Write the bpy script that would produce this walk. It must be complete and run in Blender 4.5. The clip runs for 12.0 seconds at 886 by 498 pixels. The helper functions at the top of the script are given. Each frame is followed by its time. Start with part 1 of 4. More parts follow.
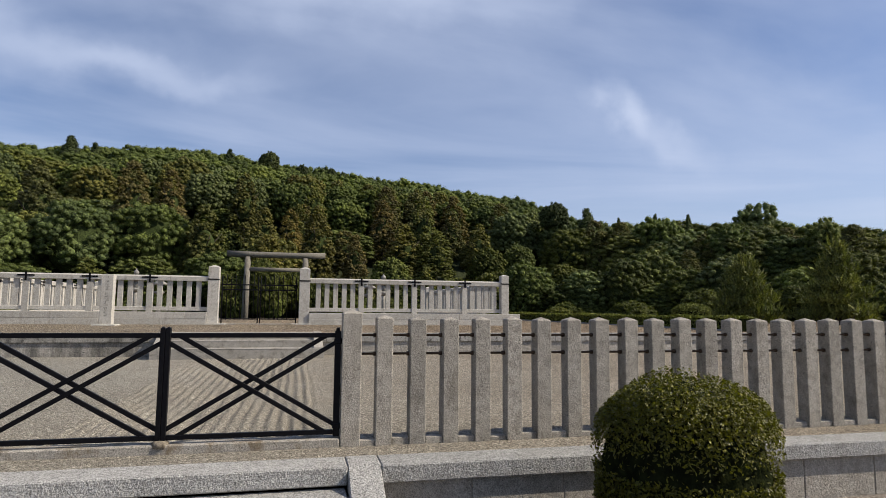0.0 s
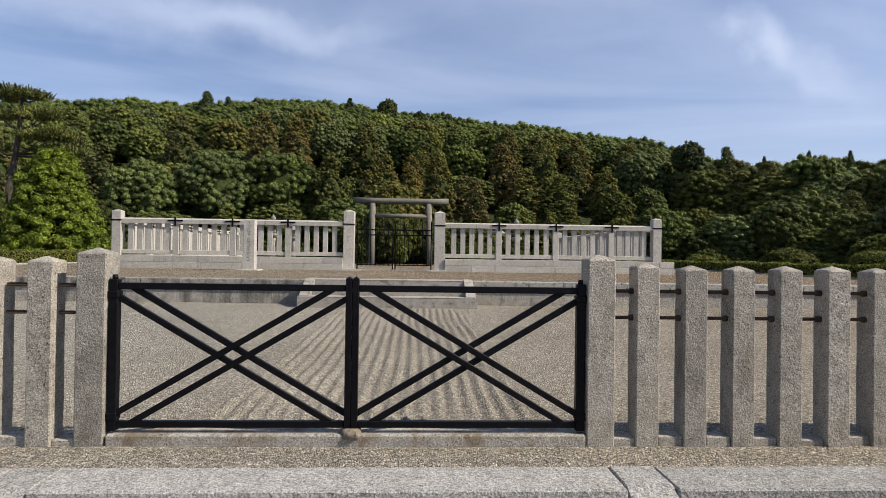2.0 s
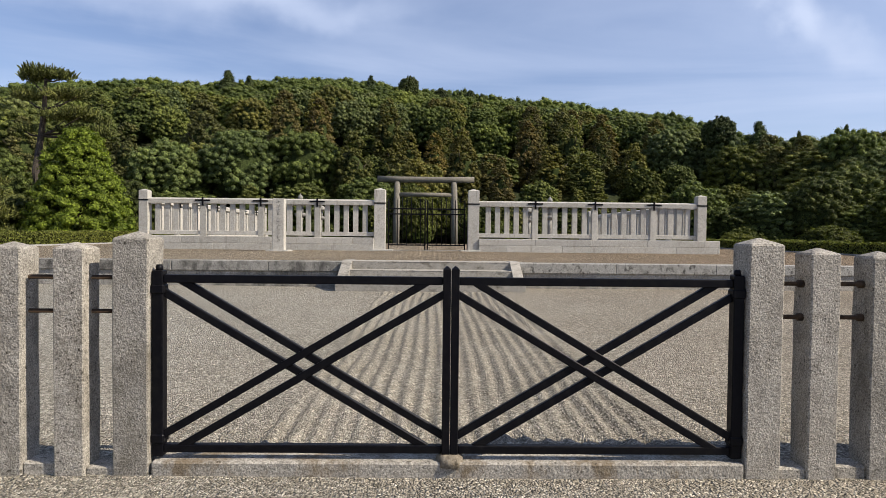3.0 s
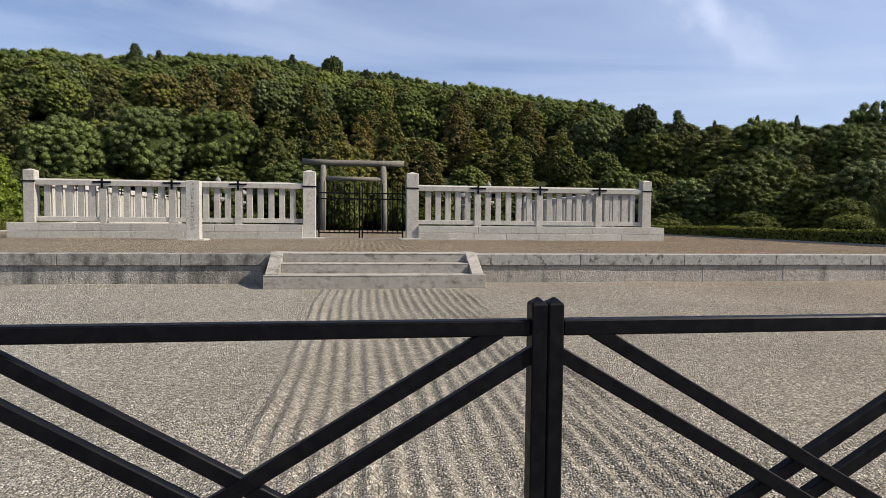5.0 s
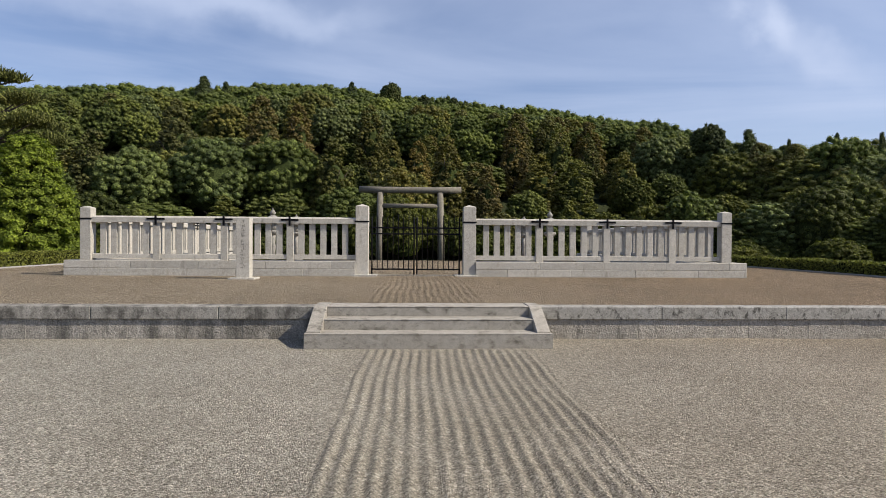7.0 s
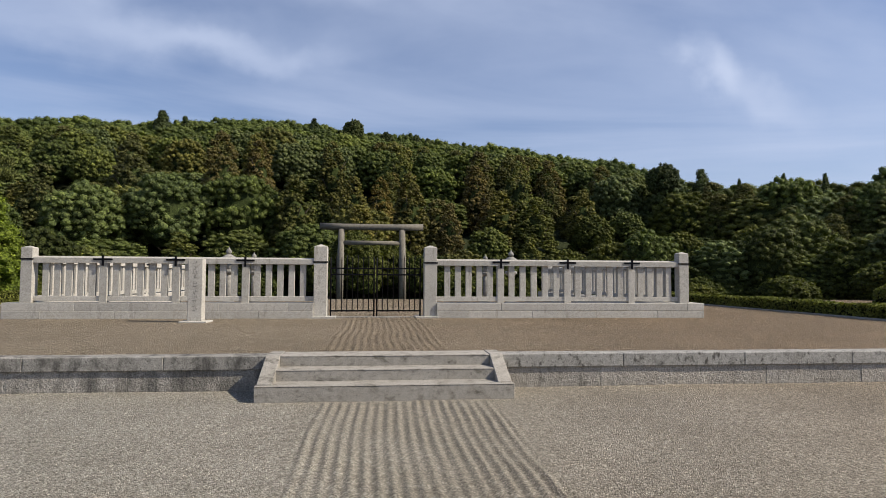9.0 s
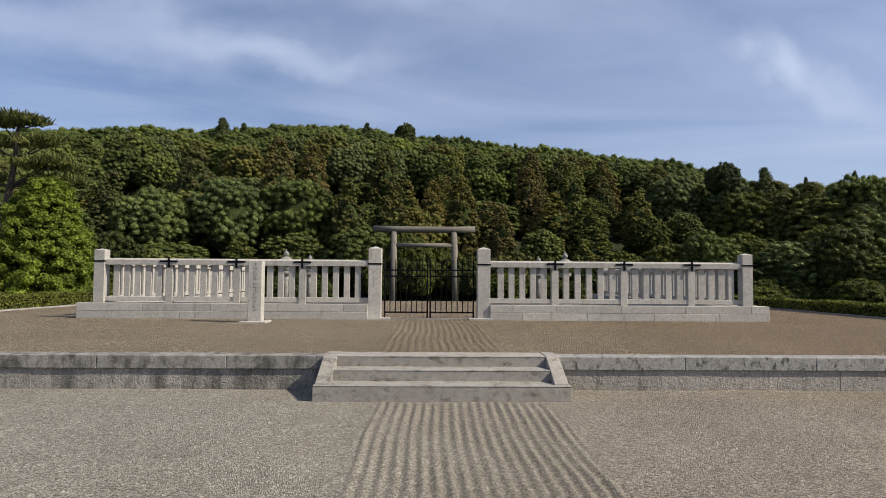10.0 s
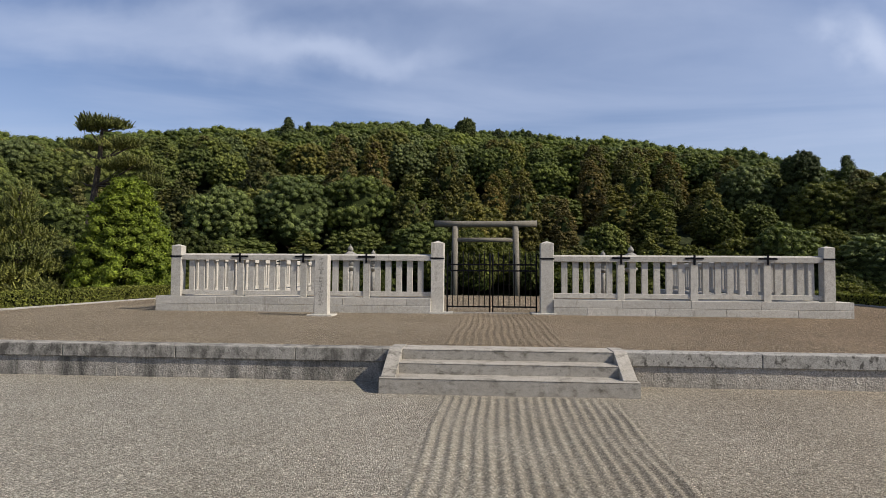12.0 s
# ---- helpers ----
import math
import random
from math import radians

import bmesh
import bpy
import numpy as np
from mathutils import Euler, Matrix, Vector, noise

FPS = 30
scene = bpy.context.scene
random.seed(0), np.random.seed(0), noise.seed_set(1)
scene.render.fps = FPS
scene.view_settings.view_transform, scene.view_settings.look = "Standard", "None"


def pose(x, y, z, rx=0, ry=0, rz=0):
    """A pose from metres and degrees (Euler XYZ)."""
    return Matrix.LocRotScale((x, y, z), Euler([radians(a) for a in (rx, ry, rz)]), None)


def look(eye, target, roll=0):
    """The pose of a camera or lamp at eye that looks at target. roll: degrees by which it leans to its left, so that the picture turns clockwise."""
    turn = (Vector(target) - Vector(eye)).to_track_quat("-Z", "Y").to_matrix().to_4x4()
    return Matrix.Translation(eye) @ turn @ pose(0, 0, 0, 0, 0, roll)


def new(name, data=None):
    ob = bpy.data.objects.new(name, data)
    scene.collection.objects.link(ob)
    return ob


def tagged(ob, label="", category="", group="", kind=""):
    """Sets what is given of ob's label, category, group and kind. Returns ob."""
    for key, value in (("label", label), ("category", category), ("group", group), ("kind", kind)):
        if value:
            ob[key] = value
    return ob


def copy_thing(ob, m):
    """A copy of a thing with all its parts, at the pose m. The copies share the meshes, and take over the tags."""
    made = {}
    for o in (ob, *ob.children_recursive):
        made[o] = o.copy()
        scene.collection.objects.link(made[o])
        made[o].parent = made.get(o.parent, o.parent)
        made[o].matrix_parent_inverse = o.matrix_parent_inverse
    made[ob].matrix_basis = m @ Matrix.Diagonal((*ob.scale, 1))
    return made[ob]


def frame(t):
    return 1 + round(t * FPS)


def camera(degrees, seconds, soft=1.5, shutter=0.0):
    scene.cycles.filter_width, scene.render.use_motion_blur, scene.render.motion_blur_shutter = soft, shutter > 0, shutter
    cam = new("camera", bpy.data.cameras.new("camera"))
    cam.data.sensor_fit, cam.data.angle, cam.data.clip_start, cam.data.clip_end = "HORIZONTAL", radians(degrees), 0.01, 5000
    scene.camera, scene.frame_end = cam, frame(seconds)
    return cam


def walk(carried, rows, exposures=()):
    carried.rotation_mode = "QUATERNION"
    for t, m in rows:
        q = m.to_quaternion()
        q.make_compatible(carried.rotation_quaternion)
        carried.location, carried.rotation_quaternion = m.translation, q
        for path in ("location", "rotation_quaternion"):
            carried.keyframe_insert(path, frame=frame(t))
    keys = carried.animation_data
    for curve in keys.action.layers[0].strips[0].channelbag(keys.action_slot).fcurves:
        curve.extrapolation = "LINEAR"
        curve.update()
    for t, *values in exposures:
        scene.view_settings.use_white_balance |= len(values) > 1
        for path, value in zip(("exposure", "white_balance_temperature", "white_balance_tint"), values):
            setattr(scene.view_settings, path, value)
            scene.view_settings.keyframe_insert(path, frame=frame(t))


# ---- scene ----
cam = camera(72.0, 12.0, soft=0.6)
PATH = [
    (0, (-0.385, -5.403, 1.177), (0.072, -3.466, 1.375), 0.5),
    (0.5, (-0.457, -4.987, 1.166), (-0.088, -3.03, 1.352), 0.6),
    (1, (-0.56, -4.508, 1.16), (-0.352, -2.526, 1.322), 0.7),
    (1.5, (-0.786, -4.092, 1.169), (-0.61, -2.105, 1.315), 0.9),
    (2, (-1.066, -3.677, 1.156), (-0.972, -1.68, 1.176), 0.8),
    (2.5, (-1.289, -3.264, 1.178), (-1.268, -1.264, 1.156), 0.8),
    (3, (-1.522, -2.907, 1.176), (-1.492, -0.908, 1.126), 0.6),
    (3.5, (-1.664, -2.501, 1.159), (-1.553, -0.506, 1.076), 0.6),
    (5.5, (-1.903, -0.989, 1.262), (-1.618, 0.988, 1.167), 0.5),
    (6, (-1.81, -0.622, 1.393), (-1.595, 1.365, 1.322), 0.2),
    (6.5, (-1.797, -0.396, 1.519), (-1.709, 1.602, 1.472), 0.4),
    (8.5, (-1.705, -0.013, 1.796), (-1.559, 1.98, 1.855), 0.1),
    (9, (-1.712, -0.027, 1.793), (-1.502, 1.959, 1.884), 0.3),
    (9.5, (-1.724, -0.023, 1.778), (-1.588, 1.97, 1.882), 0.3),
    (10, (-1.763, -0.003, 1.774), (-1.721, 1.994, 1.872), 0.4),
    (10.5, (-1.808, 0.013, 1.769), (-1.896, 2.009, 1.866), 0.5),
    (11, (-1.824, 0.023, 1.768), (-1.974, 2.015, 1.864), 0.4),
    (11.5, (-1.826, 0.021, 1.76), (-1.98, 2.013, 1.841), 0.4),
    (12, (-1.814, 0.019, 1.757), (-1.97, 2.012, 1.837), 0.4),
]
EXPOSURES = [(0, 0.24), (1.0, 0.27), (2.5, 0.43), (3.5, 0.47), (6.0, 0.4), (8.5, 0.27), (9.0, 0.25), (10, 0.21), (12, 0.2)]
walk(cam, [(t, look(eye, target, roll)) for t, eye, target, roll in PATH], exposures=EXPOSURES)
SKY, SUN = 0.078, 5.0

# ---- world and sun ----
SUN_TO = Vector((1.1, -0.35, 1.0)).normalized()
world = bpy.data.worlds.new("world")
scene.world = world
world.use_nodes = True


def build_world():
    nt = world.node_tree
    nt.nodes.clear()
    out = nt.nodes.new("ShaderNodeOutputWorld")
    bg = nt.nodes.new("ShaderNodeBackground")
    sky = nt.nodes.new("ShaderNodeTexSky")
    sky.sky_type = "NISHITA"
    sky.sun_disc = False
    sky.sun_elevation = math.asin(SUN_TO.z)
    sky.sun_rotation = math.atan2(SUN_TO.x, SUN_TO.y)
    sky.air_density, sky.dust_density, sky.ozone_density = 1.0, 0.8, 1.6
    co = nt.nodes.new("ShaderNodeTexCoord")
    # thin cirrus: the direction is laid on a flat cloud deck, x / z and y / z
    sep = nt.nodes.new("ShaderNodeSeparateXYZ")
    nt.links.new(co.outputs["Generated"], sep.inputs[0])
    lift = nt.nodes.new("ShaderNodeMath")
    lift.operation = "MAXIMUM"
    lift.inputs[1].default_value = 0.04
    nt.links.new(sep.outputs["Z"], lift.inputs[0])
    flat = nt.nodes.new("ShaderNodeCombineXYZ")
    for axis in ("X", "Y"):
        d = nt.nodes.new("ShaderNodeMath")
        d.operation = "DIVIDE"
        nt.links.new(sep.outputs[axis], d.inputs[0])
        nt.links.new(lift.outputs[0], d.inputs[1])
        nt.links.new(d.outputs[0], flat.inputs[axis])
    turn = nt.nodes.new("ShaderNodeMapping")
    turn.inputs["Rotation"].default_value = (0, 0, 0.35)
    turn.inputs["Scale"].default_value = (0.6, 1.0, 1.0)
    turn.inputs["Location"].default_value = (0.6, 0.35, 0)
    nt.links.new(flat.outputs[0], turn.inputs["Vector"])
    n1 = nt.nodes.new("ShaderNodeTexNoise")
    n1.inputs["Scale"].default_value, n1.inputs["Detail"].default_value = 0.55, 7
    n1.inputs["Roughness"].default_value, n1.inputs["Distortion"].default_value = 0.52, 0.5
    nt.links.new(turn.outputs[0], n1.inputs["Vector"])
    ramp = nt.nodes.new("ShaderNodeValToRGB")
    ramp.color_ramp.elements[0].position, ramp.color_ramp.elements[1].position = 0.40, 0.63
    ramp.color_ramp.elements[0].color = (0.0, 0.0, 0.0, 1)
    ramp.color_ramp.elements[1].color = (0.62, 0.62, 0.62, 1)
    nt.links.new(n1.outputs["Fac"], ramp.inputs[0])
    mix = nt.nodes.new("ShaderNodeMix")
    mix.data_type = "RGBA"
    thin = nt.nodes.new("ShaderNodeMapRange")
    thin.inputs["From Min"].default_value, thin.inputs["From Max"].default_value = 0.15, 0.42
    thin.inputs["To Min"].default_value, thin.inputs["To Max"].default_value = 0.35, 1.0
    nt.links.new(sep.outputs["Z"], thin.inputs["Value"])
    veil = nt.nodes.new("ShaderNodeMath")
    veil.operation = "MULTIPLY"
    nt.links.new(ramp.outputs[0], veil.inputs[0])
    nt.links.new(thin.outputs[0], veil.inputs[1])
    haze = nt.nodes.new("ShaderNodeMapRange")
    haze.inputs["From Min"].default_value, haze.inputs["From Max"].default_value = 0.08, 0.36
    haze.inputs["To Min"].default_value, haze.inputs["To Max"].default_value = 0.45, 0.0
    nt.links.new(sep.outputs["Z"], haze.inputs["Value"])
    both = nt.nodes.new("ShaderNodeMath")
    both.operation, both.use_clamp = "ADD", True
    nt.links.new(veil.outputs[0], both.inputs[0])
    nt.links.new(haze.outputs[0], both.inputs[1])
    # two wisps of cirrus with feathered ends, laid out on x / y and z / y
    fore = nt.nodes.new("ShaderNodeMath")
    fore.operation = "MAXIMUM"
    fore.inputs[1].default_value = 0.02
    nt.links.new(sep.outputs["Y"], fore.inputs[0])
    sheet = nt.nodes.new("ShaderNodeCombineXYZ")
    for src, axis in (("X", "X"), ("Z", "Y")):
        d = nt.nodes.new("ShaderNodeMath")
        d.operation = "DIVIDE"
        nt.links.new(sep.outputs[src], d.inputs[0])
        nt.links.new(fore.outputs[0], d.inputs[1])
        nt.links.new(d.outputs[0], sheet.inputs[axis])
    fray = nt.nodes.new("ShaderNodeTexNoise")
    fray.inputs["Scale"].default_value, fray.inputs["Detail"].default_value = 6.5, 8
    nt.links.new(sheet.outputs[0], fray.inputs["Vector"])
    shift = nt.nodes.new("ShaderNodeVectorMath")
    shift.operation = "MULTIPLY_ADD"
    shift.inputs[1].default_value = (0.22, 0.13, 0)
    nt.links.new(fray.outputs["Color"], shift.inputs[0])
    nt.links.new(sheet.outputs[0], shift.inputs[2])
    total = both.outputs[0]
    for (cx, cy), turn_z, (hx, hy), amount in (((-0.50, 0.408), -0.10, (0.50, 0.070), 0.34), ((-0.26, 0.377), -0.16, (0.23, 0.034), 0.26), ((0.10, 0.55), 0.1, (0.6, 0.07), 0.3), ((0.575, 0.375), -1.15, (0.095, 0.040), 0.24), ((0.85, 0.36), 0.0, (0.7, 0.22), 0.24), ((0.64, 0.345), -0.35, (0.17, 0.045), 0.30)):
        rel = nt.nodes.new("ShaderNodeVectorMath")
        rel.operation = "SUBTRACT"
        rel.inputs[1].default_value = (cx + 0.11, cy + 0.065, 0.0)
        nt.links.new(shift.outputs[0], rel.inputs[0])
        spin = nt.nodes.new("ShaderNodeMapping")
        spin.vector_type = "TEXTURE"
        spin.inputs["Rotation"].default_value = (0, 0, turn_z)
        spin.inputs["Scale"].default_value = (hx, hy, 1)
        nt.links.new(rel.outputs[0], spin.inputs["Vector"])
        far = nt.nodes.new("ShaderNodeVectorMath")
        far.operation = "LENGTH"
        nt.links.new(spin.outputs[0], far.inputs[0])
        soft = nt.nodes.new("ShaderNodeMapRange")
        soft.interpolation_type = "SMOOTHSTEP"
        soft.inputs["From Min"].default_value, soft.inputs["From Max"].default_value = 0.1, 1.15
        soft.inputs["To Min"].default_value, soft.inputs["To Max"].default_value = amount, 0.0
        nt.links.new(far.outputs["Value"], soft.inputs["Value"])
        more = nt.nodes.new("ShaderNodeMath")
        more.operation, more.use_clamp = "ADD", True
        nt.links.new(total, more.inputs[0])
        nt.links.new(soft.outputs[0], more.inputs[1])
        total = more.outputs[0]
    nt.links.new(total, mix.inputs["Factor"])
    tint = nt.nodes.new("ShaderNodeMix")
    tint.data_type, tint.blend_type = "RGBA", "MULTIPLY"
    tint.inputs["Factor"].default_value = 1.0
    nt.links.new(sky.outputs[0], tint.inputs["A"])
    tint.inputs["B"].default_value = (1.0, 1.04, 1.24, 1)
    nt.links.new(tint.outputs["Result"], mix.inputs["A"])
    mix.inputs["B"].default_value = (6.2, 7.1, 9.3, 1)
    nt.links.new(mix.outputs["Result"], bg.inputs["Color"])
    bg.inputs["Strength"].default_value = SKY
    nt.links.new(bg.outputs[0], out.inputs[0])


build_world()
lamp = bpy.data.lights.new("sun", "SUN")
lamp.energy, lamp.angle, lamp.color = SUN, radians(0.6), (1.0, 0.91, 0.785)
sun_ob = new("sun", lamp)
sun_ob.matrix_world = look((0, 0, 60), Vector((0, 0, 60)) - SUN_TO)


# ---- materials ----
def base_mat(name, rough=0.8, metal=0.0, spec=0.4):
    m = bpy.data.materials.new(name)
    m.use_nodes = True
    b = m.node_tree.nodes["Principled BSDF"]
    b.inputs["Roughness"].default_value, b.inputs["Metallic"].default_value = rough, metal
    b.inputs["Specular IOR Level"].default_value = spec
    return m, m.node_tree, b


def tex(nt, kind, scale, detail=4.0, rough=0.6, vec=None, stretch=None):
    n = nt.nodes.new("ShaderNodeTexNoise" if kind == "noise" else "ShaderNodeTexVoronoi")
    n.inputs["Scale"].default_value = scale
    if kind == "noise":
        n.inputs["Detail"].default_value, n.inputs["Roughness"].default_value = detail, rough
    if vec is None:
        vec = place(nt)
    if stretch:
        mp = nt.nodes.new("ShaderNodeMapping")
        mp.inputs["Scale"].default_value = stretch
        nt.links.new(vec, mp.inputs[0])
        vec = mp.outputs[0]
    nt.links.new(vec, n.inputs["Vector"])
    return n


def place(nt):
    """World position, so that pieces that share a mesh still differ."""
    g = nt.nodes.new("ShaderNodeNewGeometry")
    return g.outputs["Position"]


def ramp(nt, fac, *stops):
    r = nt.nodes.new("ShaderNodeValToRGB")
    els = r.color_ramp.elements
    while len(els) < len(stops):
        els.new(0.5)
    for e, (p, c) in zip(els, stops):
        e.position = p
        e.color = (*c, 1) if len(c) == 3 else c
    nt.links.new(fac, r.inputs[0])
    return r.outputs[0]


def mixc(nt, fac, a, b, mode="MIX"):
    n = nt.nodes.new("ShaderNodeMix")
    n.data_type, n.blend_type = "RGBA", mode
    for key, v in (("Factor", fac), ("A", a), ("B", b)):
        if isinstance(v, (int, float)):
            n.inputs[key].default_value = v
        elif isinstance(v, tuple):
            n.inputs[key].default_value = (*v, 1)
        else:
            nt.links.new(v, n.inputs[key])
    return n.outputs["Result"]


def bump(nt, bsdf, height, strength, dist):
    n = nt.nodes.new("ShaderNodeBump")
    n.inputs["Strength"].default_value, n.inputs["Distance"].default_value = strength, dist
    nt.links.new(height, n.inputs["Height"])
    nt.links.new(n.outputs[0], bsdf.inputs["Normal"])


def stone(name, light, dark, grain=90, relief=0.006, stain=0.5, stain_col=(0.07, 0.065, 0.05), streak=(1, 1, 0.35), stain_at=(0.5, 0.72), mott=0.75, pits=0.8, blot=2.6):
    m, nt, b = base_mat(name, 0.85, 0, 0.25)
    g = tex(nt, "noise", grain, 3, 0.7)
    big = tex(nt, "noise", 2.1, 5, 0.62)
    mid = tex(nt, "noise", 11, 4, 0.65)
    c = ramp(nt, g.outputs["Fac"], (0.38, dark), (0.62, light))
    c = mixc(nt, mott, c, ramp(nt, mid.outputs["Fac"], (0.32, (0.5, 0.49, 0.47)), (0.52, (1.0, 0.99, 0.97)), (0.7, (1.16, 1.15, 1.11))), "MULTIPLY")
    st = tex(nt, "noise", blot, 7, 0.7, None, streak)
    f = ramp(nt, st.outputs["Fac"], (stain_at[0], (0, 0, 0)), (stain_at[1], (stain, stain, stain)))
    c = mixc(nt, f, c, stain_col)
    c = mixc(nt, 0.35, c, ramp(nt, big.outputs["Fac"], (0.35, (0.75, 0.73, 0.68)), (0.65, (1.05, 1.05, 1.05))), "MULTIPLY")
    pit = tex(nt, "noise", grain * 0.55, 2, 0.5)
    c = mixc(nt, pits, c, ramp(nt, pit.outputs["Fac"], (0.28, (0.3, 0.29, 0.27)), (0.37, (1, 1, 1))), "MULTIPLY")
    info = nt.nodes.new("ShaderNodeObjectInfo")
    c = mixc(nt, 1.0, c, ramp(nt, info.outputs["Random"], (0, (0.86, 0.86, 0.85)), (1, (1.06, 1.05, 1.03))), "MULTIPLY")
    nt.links.new(c, b.inputs["Base Color"])
    add = nt.nodes.new("ShaderNodeMath")
    add.operation = "MULTIPLY_ADD"
    add.inputs[1].default_value = 0.6
    nt.links.new(g.outputs["Fac"], add.inputs[0])
    nt.links.new(tex(nt, "noise", grain * 0.35, 3, 0.6).outputs["Fac"], add.inputs[2])
    bump(nt, b, add.outputs[0], 0.9, relief)
    return m


def gravel(name, cols, size, relief=0.012, tint=(0.945, 0.945, 0.935), tan=0.0):
    m, nt, b = base_mat(name, 0.9, 0, 0.2)
    v = tex(nt, "voronoi", 1.0 / size)
    v2 = tex(nt, "voronoi", 0.55 / size)
    sep = nt.nodes.new("ShaderNodeSeparateColor")
    nt.links.new(v.outputs["Color"], sep.inputs[0])
    c = ramp(nt, sep.outputs[0], (0.0, cols[0]), (0.35, cols[1]), (0.7, cols[2]), (1.0, cols[3]))
    v3 = tex(nt, "voronoi", 0.5 / size)
    sep3 = nt.nodes.new("ShaderNodeSeparateColor")
    nt.links.new(v3.outputs["Color"], sep3.inputs[0])
    c = mixc(nt, 1.0, c, ramp(nt, sep3.outputs[1], (0, (0.78, 0.77, 0.75)), (0.8, (1.06, 1.06, 1.05)), (1, (1.4, 1.39, 1.36))), "MULTIPLY")
    big = tex(nt, "noise", 0.45, 4, 0.6)
    c = mixc(nt, 0.8, c, ramp(nt, big.outputs["Fac"], (0.3, (0.8, 0.78, 0.74)), (0.7, (1.1, 1.09, 1.07))), "MULTIPLY")
    c = mixc(nt, 1.0, c, tint, "MULTIPLY")
    if tan:
        # the colour turns browner and darker towards +x, with an uneven edge
        axis = nt.nodes.new("ShaderNodeSeparateXYZ")
        nt.links.new(place(nt), axis.inputs[0])
        side = nt.nodes.new("ShaderNodeMath")
        side.operation = "MULTIPLY_ADD"
        side.inputs[1].default_value = 5.0
        nt.links.new(tex(nt, "noise", 0.35, 3, 0.5).outputs["Fac"], side.inputs[0])
        nt.links.new(axis.outputs["X"], side.inputs[2])
        reach = nt.nodes.new("ShaderNodeMapRange")
        reach.inputs["From Min"].default_value, reach.inputs["From Max"].default_value = -2.5, 8.5
        reach.inputs["To Max"].default_value = tan
        nt.links.new(side.outputs[0], reach.inputs["Value"])
        c = mixc(nt, reach.outputs[0], c, mixc(nt, 1.0, c, (0.86, 0.785, 0.72), "MULTIPLY"))
    nt.links.new(c, b.inputs["Base Color"])
    add = nt.nodes.new("ShaderNodeMath")
    add.operation = "ADD"
    nt.links.new(v.outputs["Distance"], add.inputs[0])
    nt.links.new(v2.outputs["Distance"], add.inputs[1])
    inv = nt.nodes.new("ShaderNodeMath")
    inv.operation = "SUBTRACT"
    inv.inputs[0].default_value = 1.0
    nt.links.new(add.outputs[0], inv.inputs[1])
    bump(nt, b, inv.outputs[0], 1.0, relief)
    return m


def leaf(name, cols, trans=0.25, rough=0.65, per_tree=0.5, spec=0.18, fleck=8.0):
    """Foliage: the colour varies from tree to tree and from leaf to leaf."""
    m, nt, b = base_mat(name, rough, 0, spec)
    info = nt.nodes.new("ShaderNodeObjectInfo")
    g = nt.nodes.new("ShaderNodeNewGeometry")
    n = len(cols)
    tree = ramp(nt, info.outputs["Random"], *[(i / max(1, n - 1), c) for i, c in enumerate(cols)])
    isl = ramp(nt, g.outputs["Random Per Island"], (0, (0.72, 0.72, 0.72)), (0.55, (1, 1, 1)), (1, (1.32, 1.3, 1.15)))
    c = mixc(nt, 1.0, tree, isl, "MULTIPLY")
    many = nt.nodes.new("ShaderNodeMath")
    many.operation = "MULTIPLY"
    many.inputs[1].default_value = 9.7
    nt.links.new(info.outputs["Random"], many.inputs[0])
    part_of = nt.nodes.new("ShaderNodeMath")
    part_of.operation = "FRACT"
    nt.links.new(many.outputs[0], part_of.inputs[0])
    c = mixc(nt, 1.0, c, ramp(nt, part_of.outputs[0], (0, (0.72, 0.76, 0.78)), (0.5, (1, 1, 1)), (1, (1.22, 1.18, 1.08))), "MULTIPLY")
    patch = tex(nt, "noise", 0.55, 3, 0.6)
    c = mixc(nt, per_tree, c, ramp(nt, patch.outputs["Fac"], (0.35, (0.62, 0.66, 0.6)), (0.65, (1.25, 1.2, 1.05))), "MULTIPLY")
    fine = tex(nt, "voronoi", fleck)
    fs = nt.nodes.new("ShaderNodeSeparateColor")
    nt.links.new(fine.outputs["Color"], fs.inputs[0])
    c = mixc(nt, 1.0, c, ramp(nt, fs.outputs[0], (0, (0.45, 0.46, 0.42)), (0.5, (0.95, 0.95, 0.93)), (1, (1.5, 1.46, 1.25))), "MULTIPLY")
    nt.links.new(c, b.inputs["Base Color"])
    bump(nt, b, fine.outputs["Distance"], 1.0, 0.9 / fleck)
    t = nt.nodes.new("ShaderNodeBsdfTranslucent")
    nt.links.new(mixc(nt, 1.0, c, (1.2, 1.35, 0.5), "MULTIPLY"), t.inputs["Color"])
    mx = nt.nodes.new("ShaderNodeMixShader")
    mx.inputs[0].default_value = trans
    nt.links.new(b.outputs[0], mx.inputs[1])
    nt.links.new(t.outputs[0], mx.inputs[2])
    nt.links.new(mx.outputs[0], nt.nodes["Material Output"].inputs["Surface"])
    return m


def iron(name, col=(0.003, 0.003, 0.0045), rough=0.35):
    m, nt, b = base_mat(name, rough, 0.0, 0.12)
    n = tex(nt, "noise", 30, 4, 0.6)
    nt.links.new(ramp(nt, n.outputs["Fac"], (0.45, col), (0.8, (0.008, 0.0075, 0.0075))), b.inputs["Base Color"])
    nt.links.new(ramp(nt, n.outputs["Fac"], (0.3, (0.34, 0.34, 0.34)), (0.75, (0.6, 0.6, 0.6))), b.inputs["Roughness"])
    bump(nt, b, n.outputs["Fac"], 0.25, 0.002)
    return m


